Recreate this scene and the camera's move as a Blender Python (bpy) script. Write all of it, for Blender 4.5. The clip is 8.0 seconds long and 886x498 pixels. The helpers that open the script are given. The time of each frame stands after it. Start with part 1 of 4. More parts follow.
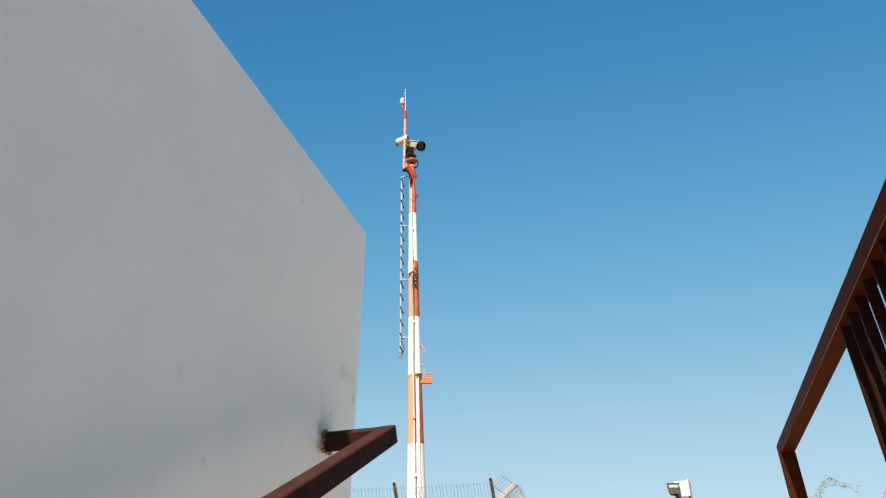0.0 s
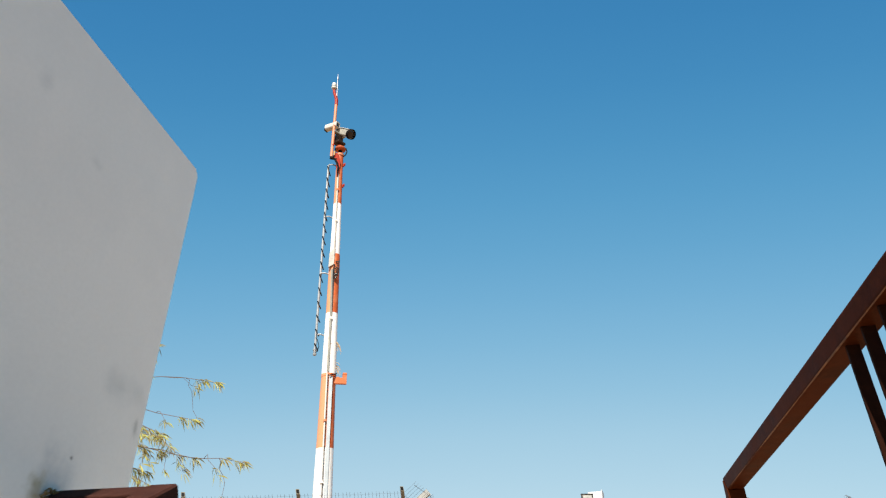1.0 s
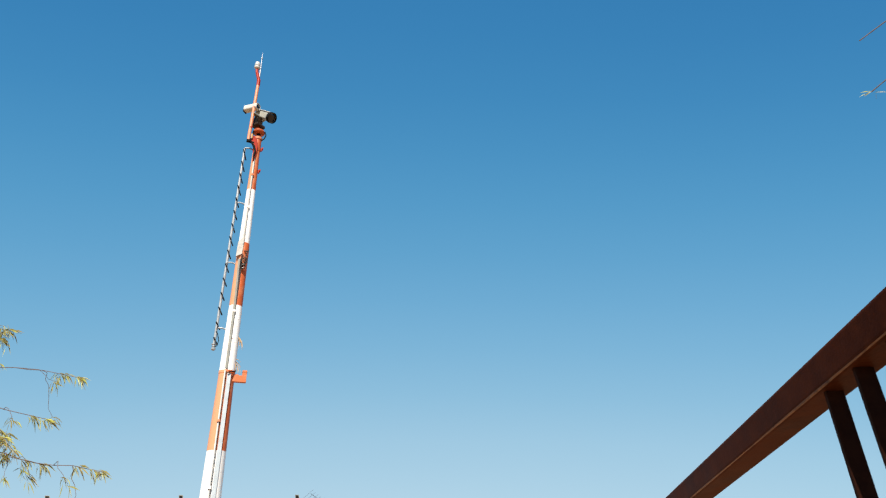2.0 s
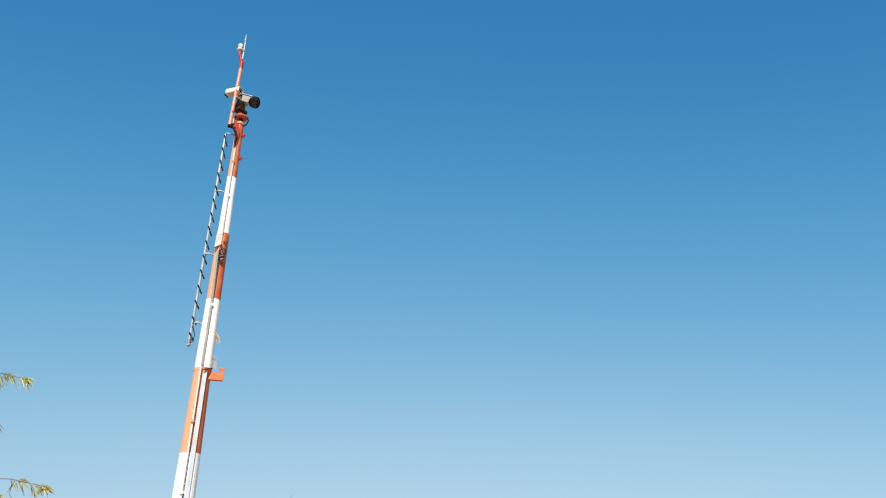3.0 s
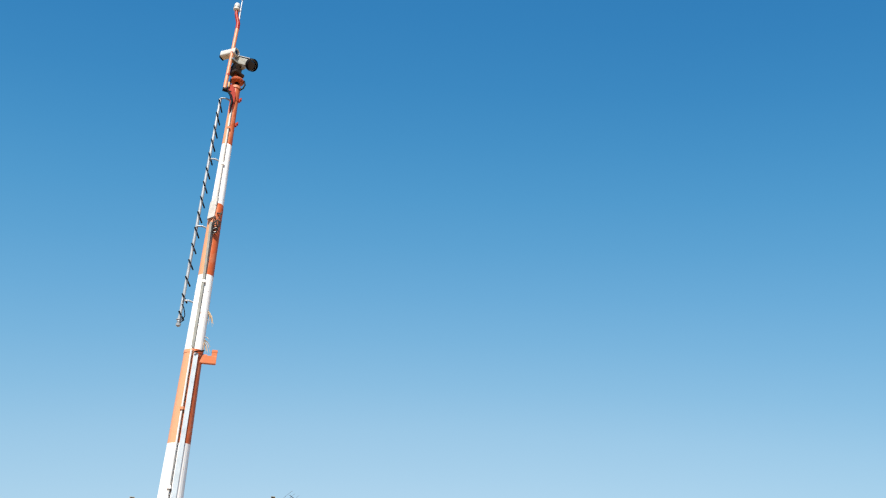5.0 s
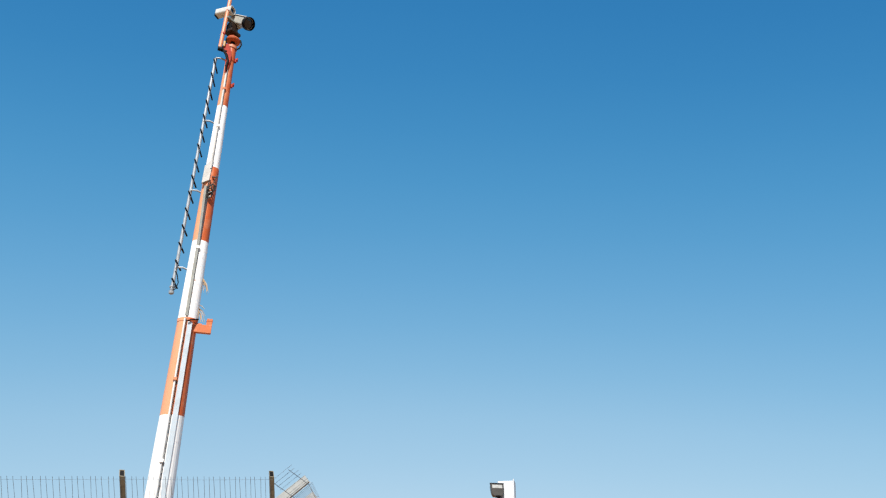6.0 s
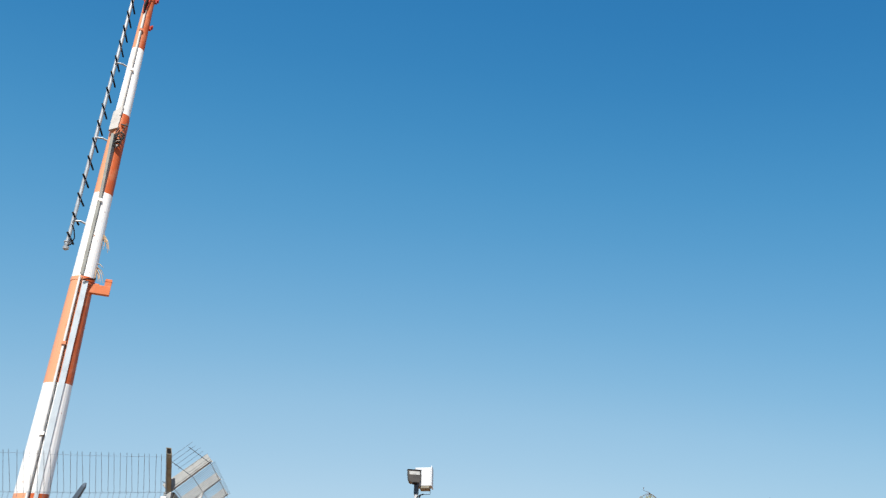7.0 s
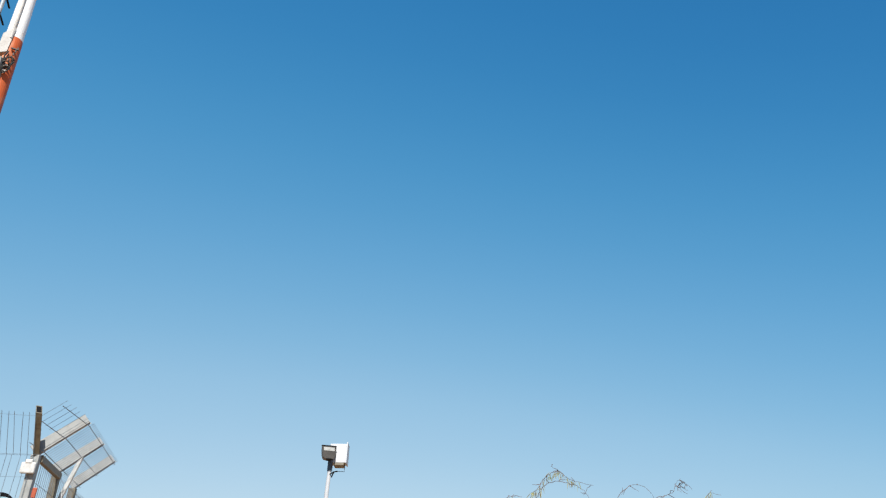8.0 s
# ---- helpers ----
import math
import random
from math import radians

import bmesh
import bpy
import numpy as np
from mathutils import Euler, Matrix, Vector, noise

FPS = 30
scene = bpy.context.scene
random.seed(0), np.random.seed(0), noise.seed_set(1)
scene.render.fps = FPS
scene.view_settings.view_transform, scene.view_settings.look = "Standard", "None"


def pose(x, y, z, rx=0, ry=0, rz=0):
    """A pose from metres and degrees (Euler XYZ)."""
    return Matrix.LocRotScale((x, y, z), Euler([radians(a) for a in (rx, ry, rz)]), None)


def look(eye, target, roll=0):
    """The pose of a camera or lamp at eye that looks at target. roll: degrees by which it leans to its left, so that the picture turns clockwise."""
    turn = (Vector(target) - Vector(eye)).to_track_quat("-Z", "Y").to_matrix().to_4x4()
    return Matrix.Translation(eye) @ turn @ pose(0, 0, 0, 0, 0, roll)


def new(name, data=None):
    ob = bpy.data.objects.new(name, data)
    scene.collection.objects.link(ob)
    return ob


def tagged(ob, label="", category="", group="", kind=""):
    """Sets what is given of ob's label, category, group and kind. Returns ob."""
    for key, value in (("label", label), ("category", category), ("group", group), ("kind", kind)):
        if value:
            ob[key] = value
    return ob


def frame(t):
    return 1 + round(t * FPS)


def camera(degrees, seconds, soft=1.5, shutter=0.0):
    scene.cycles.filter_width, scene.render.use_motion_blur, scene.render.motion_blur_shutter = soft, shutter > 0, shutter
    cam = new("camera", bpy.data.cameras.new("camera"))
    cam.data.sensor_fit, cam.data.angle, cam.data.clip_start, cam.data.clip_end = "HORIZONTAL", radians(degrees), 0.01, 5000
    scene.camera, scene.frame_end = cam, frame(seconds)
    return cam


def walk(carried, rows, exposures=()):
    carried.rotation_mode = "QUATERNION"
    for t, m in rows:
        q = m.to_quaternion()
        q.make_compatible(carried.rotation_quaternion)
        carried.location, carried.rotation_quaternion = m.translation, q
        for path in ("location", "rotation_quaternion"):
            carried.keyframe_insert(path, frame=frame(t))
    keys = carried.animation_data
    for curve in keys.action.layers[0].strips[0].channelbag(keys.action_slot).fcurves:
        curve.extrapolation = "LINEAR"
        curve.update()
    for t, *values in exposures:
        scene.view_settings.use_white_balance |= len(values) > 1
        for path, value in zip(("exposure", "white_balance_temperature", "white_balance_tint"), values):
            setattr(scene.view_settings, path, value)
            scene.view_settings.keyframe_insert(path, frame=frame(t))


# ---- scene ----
# ---- camera and walk ----
cam = camera(67.25, 8.0, soft=1.2, shutter=0.12)
PATH = [
    (0, (1.003, -2.243, -0.137), (0.520, -0.593, 0.885), -0.53),
    (0.5, (1.051, -1.843, 0.077), (0.707, -0.159, 1.099), -0.74),
    (0.7, (1.024, -1.679, 0.096), (0.708, 0.010, 1.120), -0.99),
    (1, (0.937, -1.388, 0.223), (0.658, 0.309, 1.245), -0.68),
    (1.5, (1.006, -1.113, 0.450), (0.848, 0.601, 1.469), -0.45),
    (1.7, (1.057, -0.949, 0.512), (0.962, 0.767, 1.535), -0.59),
    (2.8, (1.062, -0.037, 0.774), (1.030, 1.681, 1.798), -0.61),
    (2.9, (1.027, 0.029, 0.849), (0.999, 1.750, 1.868), -0.59),
    (3, (0.987, 0.091, 0.935), (0.963, 1.815, 1.948), -0.46),
    (3.5, (0.933, 0.501, 1.058), (0.923, 2.226, 2.070), -0.69),
    (4, (0.847, 0.916, 1.185), (0.851, 2.637, 2.205), -0.63),
    (4.5, (0.760, 1.236, 1.217), (0.743, 2.961, 2.229), -0.48),
    (4.7, (0.712, 1.400, 1.223), (0.687, 3.126, 2.234), -0.33),
    (5.8, (0.486, 2.282, 1.168), (0.459, 4.030, 2.139), -0.20),
    (6, (0.446, 2.460, 1.201), (0.425, 4.211, 2.167), -0.09),
    (6.5, (0.357, 2.962, 1.224), (0.371, 4.721, 2.175), 0.02),
    (7, (0.445, 3.307, 1.232), (0.637, 5.061, 2.174), -0.09),
    (7.5, (0.735, 3.673, 1.221), (1.041, 5.422, 2.141), 0.14),
    (8, (1.001, 4.082, 1.196), (1.361, 5.828, 2.102), 0.82),
]
walk(cam, [(t, look(e, g, r)) for t, e, g, r in PATH], exposures=[(0, 1.25, 7560, 10), (1.5, 1.17, 7320, 10), (3, 1.13, 7000, 10), (4.5, 1.15, 6800, 10), (6, 1.06, 6650, 10), (8, 1.02, 6600, 10)])

# ---- world, sun, exposure ----
SUN = Vector((-0.075, -0.66, 0.745)).normalized()
world = bpy.data.worlds.new("sky_world")
scene.world = world
world.use_nodes = True
wn = world.node_tree.nodes
wl = world.node_tree.links
sky = wn.new("ShaderNodeTexSky")
sky.sky_type = "NISHITA"
sky.sun_disc = False
sky.sun_elevation = math.asin(SUN.z)
sky.sun_rotation = math.atan2(SUN.x, SUN.y)
sky.altitude = 300
sky.air_density = 1.0
sky.dust_density = 0.4
sky.ozone_density = 1.0
wn["Background"].inputs["Strength"].default_value = 0.10
deep = wn.new("ShaderNodeHueSaturation")
deep.inputs["Hue"].default_value = 0.488
deep.inputs["Saturation"].default_value = 1.395
deep.inputs["Value"].default_value = 1.0
wl.new(sky.outputs["Color"], deep.inputs["Color"])
# clear-sky gradient: pale haze at the horizon, deepening with height
view_up = wn.new("ShaderNodeTexCoord")
split = wn.new("ShaderNodeSeparateXYZ")
wl.new(view_up.outputs["Generated"], split.inputs[0])
dome = wn.new("ShaderNodeValToRGB")
SKY = [(0.000, (2.70, 3.38, 3.92)), (0.090, (2.28, 3.10, 3.84)), (0.255, (1.47, 2.58, 3.60)), (0.424, (0.705, 1.924, 3.237)),
       (0.585, (0.326, 1.434, 2.822)), (0.721, (0.165, 1.059, 2.435)), (0.866, (0.105, 0.833, 2.129)), (1.000, (0.082, 0.722, 1.931))]
stops = dome.color_ramp.elements
for h in np.linspace(0.0, 1.0, 17):
    stop = stops[0] if h == 0 else stops[-1] if h == 1 else stops.new(float(h))
    stop.color = [*(float(np.exp(np.interp(h, [z for z, c in SKY], [math.log(c[i]) for z, c in SKY]))) / 4.5 for i in range(3)), 1]
scale_up = wn.new("ShaderNodeVectorMath")
scale_up.operation = "SCALE"
scale_up.inputs["Scale"].default_value = 4.5
wl.new(dome.outputs["Color"], scale_up.inputs[0])
# the clear sky is a little deeper to either side of the north, away from the sun
flat = wn.new("ShaderNodeVectorMath")
flat.operation = "MULTIPLY"
flat.inputs[1].default_value = (1, 1, 0)
wl.new(view_up.outputs["Generated"], flat.inputs[0])
level = wn.new("ShaderNodeVectorMath")
level.operation = "NORMALIZE"
wl.new(flat.outputs[0], level.inputs[0])
facing = wn.new("ShaderNodeVectorMath")
facing.operation = "DOT_PRODUCT"
facing.inputs[1].default_value = Vector((-0.10, 1.0, 0)).normalized()
wl.new(level.outputs[0], facing.inputs[0])
deepen = wn.new("ShaderNodeMapRange")
deepen.inputs[1].default_value, deepen.inputs[2].default_value = 0.5, 1.0
deepen.inputs[3].default_value, deepen.inputs[4].default_value = 0.17, -0.006
wl.new(facing.outputs["Value"], deepen.inputs[0])
height = wn.new("ShaderNodeMath")
height.operation = "ADD"
wl.new(split.outputs["Z"], height.inputs[0])
wl.new(deepen.outputs[0], height.inputs[1])
wl.new(height.outputs[0], dome.inputs[0])
air = wn.new("ShaderNodeMix")
air.data_type = "RGBA"
air.inputs[0].default_value = 0.92
wl.new(deep.outputs["Color"], air.inputs[6])
wl.new(scale_up.outputs[0], air.inputs[7])
wl.new(air.outputs[2], wn["Background"].inputs["Color"])
sun_data = bpy.data.lights.new("sun", "SUN")
sun_data.energy = 4.0
sun_data.angle = radians(0.53)
sun_data.color = (1.0, 0.97, 0.925)
sun = new("sun", sun_data)
sun.matrix_world = look(SUN * 50, (0, 0, 0))


# ---- materials ----
def material(name, colour, rough=0.6, metal=0.0, spread=0.12, scale=6.0, fine=60.0, bump=0.15, second=None, patch=(0.55, 0.7), patch_scale=None, spec=0.5, island=0.0):
    """A painted or natural surface: base colour varied at two scales, a second colour in patches, fine relief."""
    m = bpy.data.materials.new(name)
    m.use_nodes = True
    n, l = m.node_tree.nodes, m.node_tree.links
    b = n["Principled BSDF"]
    tc = n.new("ShaderNodeTexCoord")
    big = n.new("ShaderNodeTexNoise")
    big.inputs["Scale"].default_value = scale
    big.inputs["Detail"].default_value = 6
    small = n.new("ShaderNodeTexNoise")
    small.inputs["Scale"].default_value = fine
    small.inputs["Detail"].default_value = 4
    for t in (big, small):
        l.new(tc.outputs["Object"], t.inputs["Vector"])
    add = n.new("ShaderNodeMath")
    add.operation = "ADD"
    l.new(big.outputs["Fac"], add.inputs[0])
    half = n.new("ShaderNodeMath")
    half.operation = "MULTIPLY_ADD"
    half.inputs[1].default_value, half.inputs[2].default_value = 0.4, -0.2
    l.new(small.outputs["Fac"], half.inputs[0])
    l.new(half.outputs[0], add.inputs[1])
    ramp = n.new("ShaderNodeMapRange")
    ramp.inputs[1].default_value, ramp.inputs[2].default_value = 0.3, 0.7
    ramp.inputs[3].default_value, ramp.inputs[4].default_value = 1 - spread, 1 + spread
    l.new(add.outputs[0], ramp.inputs[0])
    mul = n.new("ShaderNodeMix")
    mul.data_type, mul.blend_type = "RGBA", "MULTIPLY"
    mul.inputs[0].default_value = 1.0
    mul.inputs[6].default_value = (*colour, 1)
    l.new(ramp.outputs[0], mul.inputs[7])
    out = mul.outputs[2]
    if second:
        spot = n.new("ShaderNodeTexNoise")
        spot.inputs["Scale"].default_value = patch_scale or scale * 2.3
        spot.inputs["Detail"].default_value = 8
        spot.inputs["Roughness"].default_value = 0.65
        l.new(tc.outputs["Object"], spot.inputs["Vector"])
        edge = n.new("ShaderNodeMapRange")
        edge.inputs[1].default_value, edge.inputs[2].default_value = patch
        l.new(spot.outputs["Fac"], edge.inputs[0])
        mix = n.new("ShaderNodeMix")
        mix.data_type = "RGBA"
        l.new(edge.outputs[0], mix.inputs[0])
        l.new(out, mix.inputs[6])
        mix.inputs[7].default_value = (*second, 1)
        out = mix.outputs[2]
    if island:
        geo = n.new("ShaderNodeNewGeometry")
        hsv = n.new("ShaderNodeHueSaturation")
        mr = n.new("ShaderNodeMapRange")
        mr.inputs[3].default_value, mr.inputs[4].default_value = 1 - island, 1 + island
        l.new(geo.outputs["Random Per Island"], mr.inputs[0])
        l.new(mr.outputs[0], hsv.inputs["Value"])
        mh = n.new("ShaderNodeMapRange")
        mh.inputs[3].default_value, mh.inputs[4].default_value = 0.5 - island * 0.07, 0.5 + island * 0.07
        l.new(geo.outputs["Random Per Island"], mh.inputs[0])
        l.new(mh.outputs[0], hsv.inputs["Hue"])
        l.new(out, hsv.inputs["Color"])
        out = hsv.outputs[0]
    l.new(out, b.inputs["Base Color"])
    b.inputs["Metallic"].default_value = metal
    b.inputs["Specular IOR Level"].default_value = spec
    rr = n.new("ShaderNodeMapRange")
    rr.inputs[3].default_value, rr.inputs[4].default_value = max(0.05, rough - 0.12), min(1, rough + 0.12)
    l.new(big.outputs["Fac"], rr.inputs[0])
    l.new(rr.outputs[0], b.inputs["Roughness"])
    bp = n.new("ShaderNodeBump")
    bp.inputs["Strength"].default_value = bump
    bp.inputs["Distance"].default_value = 0.004
    l.new(small.outputs["Fac"], bp.inputs["Height"])
    l.new(bp.outputs[0], b.inputs["Normal"])
    return m


M_WHITE = material("white_mast_paint", (0.82, 0.82, 0.80), 0.45, second=(0.40, 0.20, 0.13), patch=(0.640, 0.675), scale=2.5, patch_scale=15, spread=0.06)


def faded_lit_paint(name, colour, pale):
    """Orange paint, bleached towards -x; lit and shaded sides also put in its colour."""
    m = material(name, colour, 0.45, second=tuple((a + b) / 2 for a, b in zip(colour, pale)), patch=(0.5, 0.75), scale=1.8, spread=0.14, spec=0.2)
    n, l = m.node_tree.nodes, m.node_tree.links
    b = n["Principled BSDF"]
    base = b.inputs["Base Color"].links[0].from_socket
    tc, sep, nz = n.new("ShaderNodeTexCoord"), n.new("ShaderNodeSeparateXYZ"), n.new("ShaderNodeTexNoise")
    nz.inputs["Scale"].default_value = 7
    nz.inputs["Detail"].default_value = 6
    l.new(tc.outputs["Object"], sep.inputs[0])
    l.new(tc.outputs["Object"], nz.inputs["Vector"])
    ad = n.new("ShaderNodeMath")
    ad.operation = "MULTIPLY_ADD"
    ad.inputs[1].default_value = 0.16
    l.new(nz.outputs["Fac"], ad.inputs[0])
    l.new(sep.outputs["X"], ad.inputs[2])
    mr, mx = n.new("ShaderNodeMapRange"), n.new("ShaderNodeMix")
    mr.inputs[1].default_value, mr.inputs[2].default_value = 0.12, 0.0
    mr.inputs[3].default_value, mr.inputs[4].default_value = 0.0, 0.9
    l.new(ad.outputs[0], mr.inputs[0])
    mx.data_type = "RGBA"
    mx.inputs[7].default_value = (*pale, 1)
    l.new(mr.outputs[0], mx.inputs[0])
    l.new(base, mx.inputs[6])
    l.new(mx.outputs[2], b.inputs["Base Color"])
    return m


# deeper shade-side tone first, then the pale lit-side tone
M_ORANGE = faded_lit_paint("orange_mast_paint", (0.46, 0.098, 0.030), (0.62, 0.30, 0.17))
M_ORANGE_TOP = material("darker_orange_paint", (0.40, 0.082, 0.027), 0.45, second=(0.47, 0.14, 0.065), patch=(0.5, 0.75), scale=2.2, spread=0.14, spec=0.2)
M_POLE = material("faded_orange_pole_paint", (0.54, 0.20, 0.105), 0.45, second=(0.60, 0.28, 0.16), patch=(0.5, 0.75), scale=3, spread=0.12, spec=0.2)
M_CLEAT = material("sunned_orange_paint", (0.50, 0.150, 0.062), 0.45, second=(0.56, 0.22, 0.12), patch=(0.5, 0.75), scale=3, spread=0.12, spec=0.2)
M_RED = material("red_orange_paint", (0.31, 0.022, 0.008), 0.45, spread=0.25, scale=9, spec=0.15)
M_OCHRE = material("ochre_fitting", (0.42, 0.25, 0.08), 0.5, spread=0.2, scale=12)
M_CONDUIT = material("weathered_grey_pipe", (0.44, 0.425, 0.395), 0.5, second=(0.30, 0.28, 0.25), patch=(0.5, 0.75), scale=4, spread=0.12)
M_PIPE = material("pale_grey_pipe", (0.60, 0.60, 0.585), 0.5, second=(0.45, 0.45, 0.43), patch=(0.5, 0.75), scale=4, spread=0.1)
M_TRUNK = material("grey_olive_trunking", (0.235, 0.24, 0.215), 0.5, second=(0.16, 0.155, 0.135), patch=(0.5, 0.75), scale=4, spread=0.15)
M_GREY = material("grey_conduit", (0.41, 0.47, 0.51), 0.5, spread=0.1, scale=5)
M_GALV = material("galvanised_steel", (0.29, 0.32, 0.345), 0.5, 0.2, spread=0.15, scale=14)
M_DARK = material("dark_rubber", (0.0045, 0.004, 0.004), 0.6, spread=0.3, scale=20, spec=0.12)
M_BLACK = material("black_glass", (0.008, 0.008, 0.01), 0.12, spread=0.1, scale=20, bump=0.0)
M_HOUSING = material("cream_camera_housing", (0.50, 0.50, 0.465), 0.4, second=(0.40, 0.36, 0.28), patch=(0.6, 0.75), scale=8, spread=0.08)
M_PAN = material("dark_brown_casting", (0.030, 0.017, 0.011), 0.5, spread=0.3, scale=12, spec=0.2)
M_BODY = material("grey_cream_camera_body", (0.30, 0.30, 0.265), 0.42, second=(0.22, 0.21, 0.18), patch=(0.55, 0.75), scale=8, spread=0.1)
M_BARREL = material("grey_camera_body", (0.20, 0.21, 0.19), 0.4, spread=0.15, scale=10)
M_ALU = material("silver_whip", (0.32, 0.34, 0.37), 0.35, 0.5, spread=0.08, scale=20)
M_BROWN = material("brown_painted_steel", (0.041, 0.0096, 0.0035), 0.45, second=(0.060, 0.0141, 0.0046), patch=(0.45, 0.72), scale=7, fine=140, spread=0.28, bump=0.12, spec=0.012)
M_EDGE_GLINT = material("rail_edge_glint", (0.16, 0.062, 0.024), 0.55, second=(0.06, 0.022, 0.010), patch=(0.5, 0.7), scale=9, fine=120, spread=0.3, spec=0.1)
M_BROWN_OLD = material("weathered_brown_steel", (0.037, 0.0150, 0.0120), 0.6, second=(0.054, 0.0225, 0.0180), patch=(0.45, 0.7), scale=14, fine=220, spread=0.25, bump=0.2, spec=0.01)
# same brown paint as the rail, darkened to hold the bars' shade
M_BAR_SHADED = material("shaded_brown_steel_bar", (0.018, 0.0062, 0.0037), 0.5, second=(0.028, 0.0093, 0.0049), patch=(0.45, 0.72), scale=7, fine=140, spread=0.25, bump=0.1, spec=0.02)
M_RUST = material("flaking_rust", (0.20, 0.105, 0.032), 0.9, second=(0.40, 0.27, 0.095), patch=(0.42, 0.6), scale=60, fine=200, spread=0.4, bump=0.8)
M_OLIVE = material("olive_steel", (0.135, 0.115, 0.075), 0.5, second=(0.07, 0.06, 0.045), patch=(0.5, 0.7), scale=6, spread=0.2)
M_LIGHT = material("pale_galvanised", (0.43, 0.44, 0.43), 0.5, 0.1, second=(0.32, 0.32, 0.30), patch=(0.5, 0.75), scale=4, spread=0.12)
M_PALE = material("pale_painted_arm", (0.265, 0.275, 0.265), 0.55, second=(0.20, 0.205, 0.195), patch=(0.5, 0.75), scale=5, spread=0.12)
M_WIRE = material("grey_wire", (0.165, 0.205, 0.245), 0.5, 0.4, spread=0.2, scale=3, bump=0.0)
M_BOXGREY = material("pale_junction_box", (0.50, 0.50, 0.48), 0.5, second=(0.36, 0.36, 0.34), patch=(0.5, 0.7), scale=14, spread=0.1)
M_SLATE = material("slate_blue_steel", (0.055, 0.075, 0.10), 0.45, 0.2, spread=0.2, scale=5)
M_LAMP = material("lamp_white", (0.43, 0.445, 0.46), 0.45, spread=0.06, scale=4)
M_LAMPDARK = material("bronze_floodlight", (0.024, 0.019, 0.013), 0.4, spread=0.2, scale=6)
M_GLASS = material("floodlight_glass", (0.30, 0.30, 0.28), 0.12, spread=0.2, scale=8, bump=0.0)
M_INSUL = material("orange_insulator", (0.34, 0.07, 0.03), 0.5, scale=20)
M_BARK = material("grey_brown_bark", (0.14, 0.10, 0.075), 0.85, second=(0.075, 0.05, 0.035), patch=(0.45, 0.65), scale=9, fine=80, spread=0.3, bump=0.7)
M_TWIG = material("dull_grey_brown_twig", (0.105, 0.075, 0.068), 0.8, scale=12, spread=0.3)
M_LEAF = material("yellow_green_leaf", (0.235, 0.205, 0.046), 0.55, scale=2.5, spread=0.3, island=0.45, bump=0.05)
M_STRAW = material("dry_straw", (0.50, 0.36, 0.22), 0.9, scale=9, spread=0.3)
M_CONC = material("grey_concrete", (0.40, 0.37, 0.33), 0.85, second=(0.28, 0.27, 0.25), patch=(0.5, 0.7), scale=1.7, fine=45, spread=0.15, bump=0.5)
M_BOUNCE_PAVE = material("pale_bounce_paving", (0.58, 0.48, 0.36), 0.85, second=(0.46, 0.38, 0.29), patch=(0.5, 0.7), scale=1.7, fine=45, spread=0.12, bump=0.5)
M_GROUND = material("red_earth_ground", (0.30, 0.165, 0.08), 0.95, second=(0.20, 0.125, 0.065), patch=(0.45, 0.65), scale=0.25, fine=14, spread=0.2, bump=0.8)


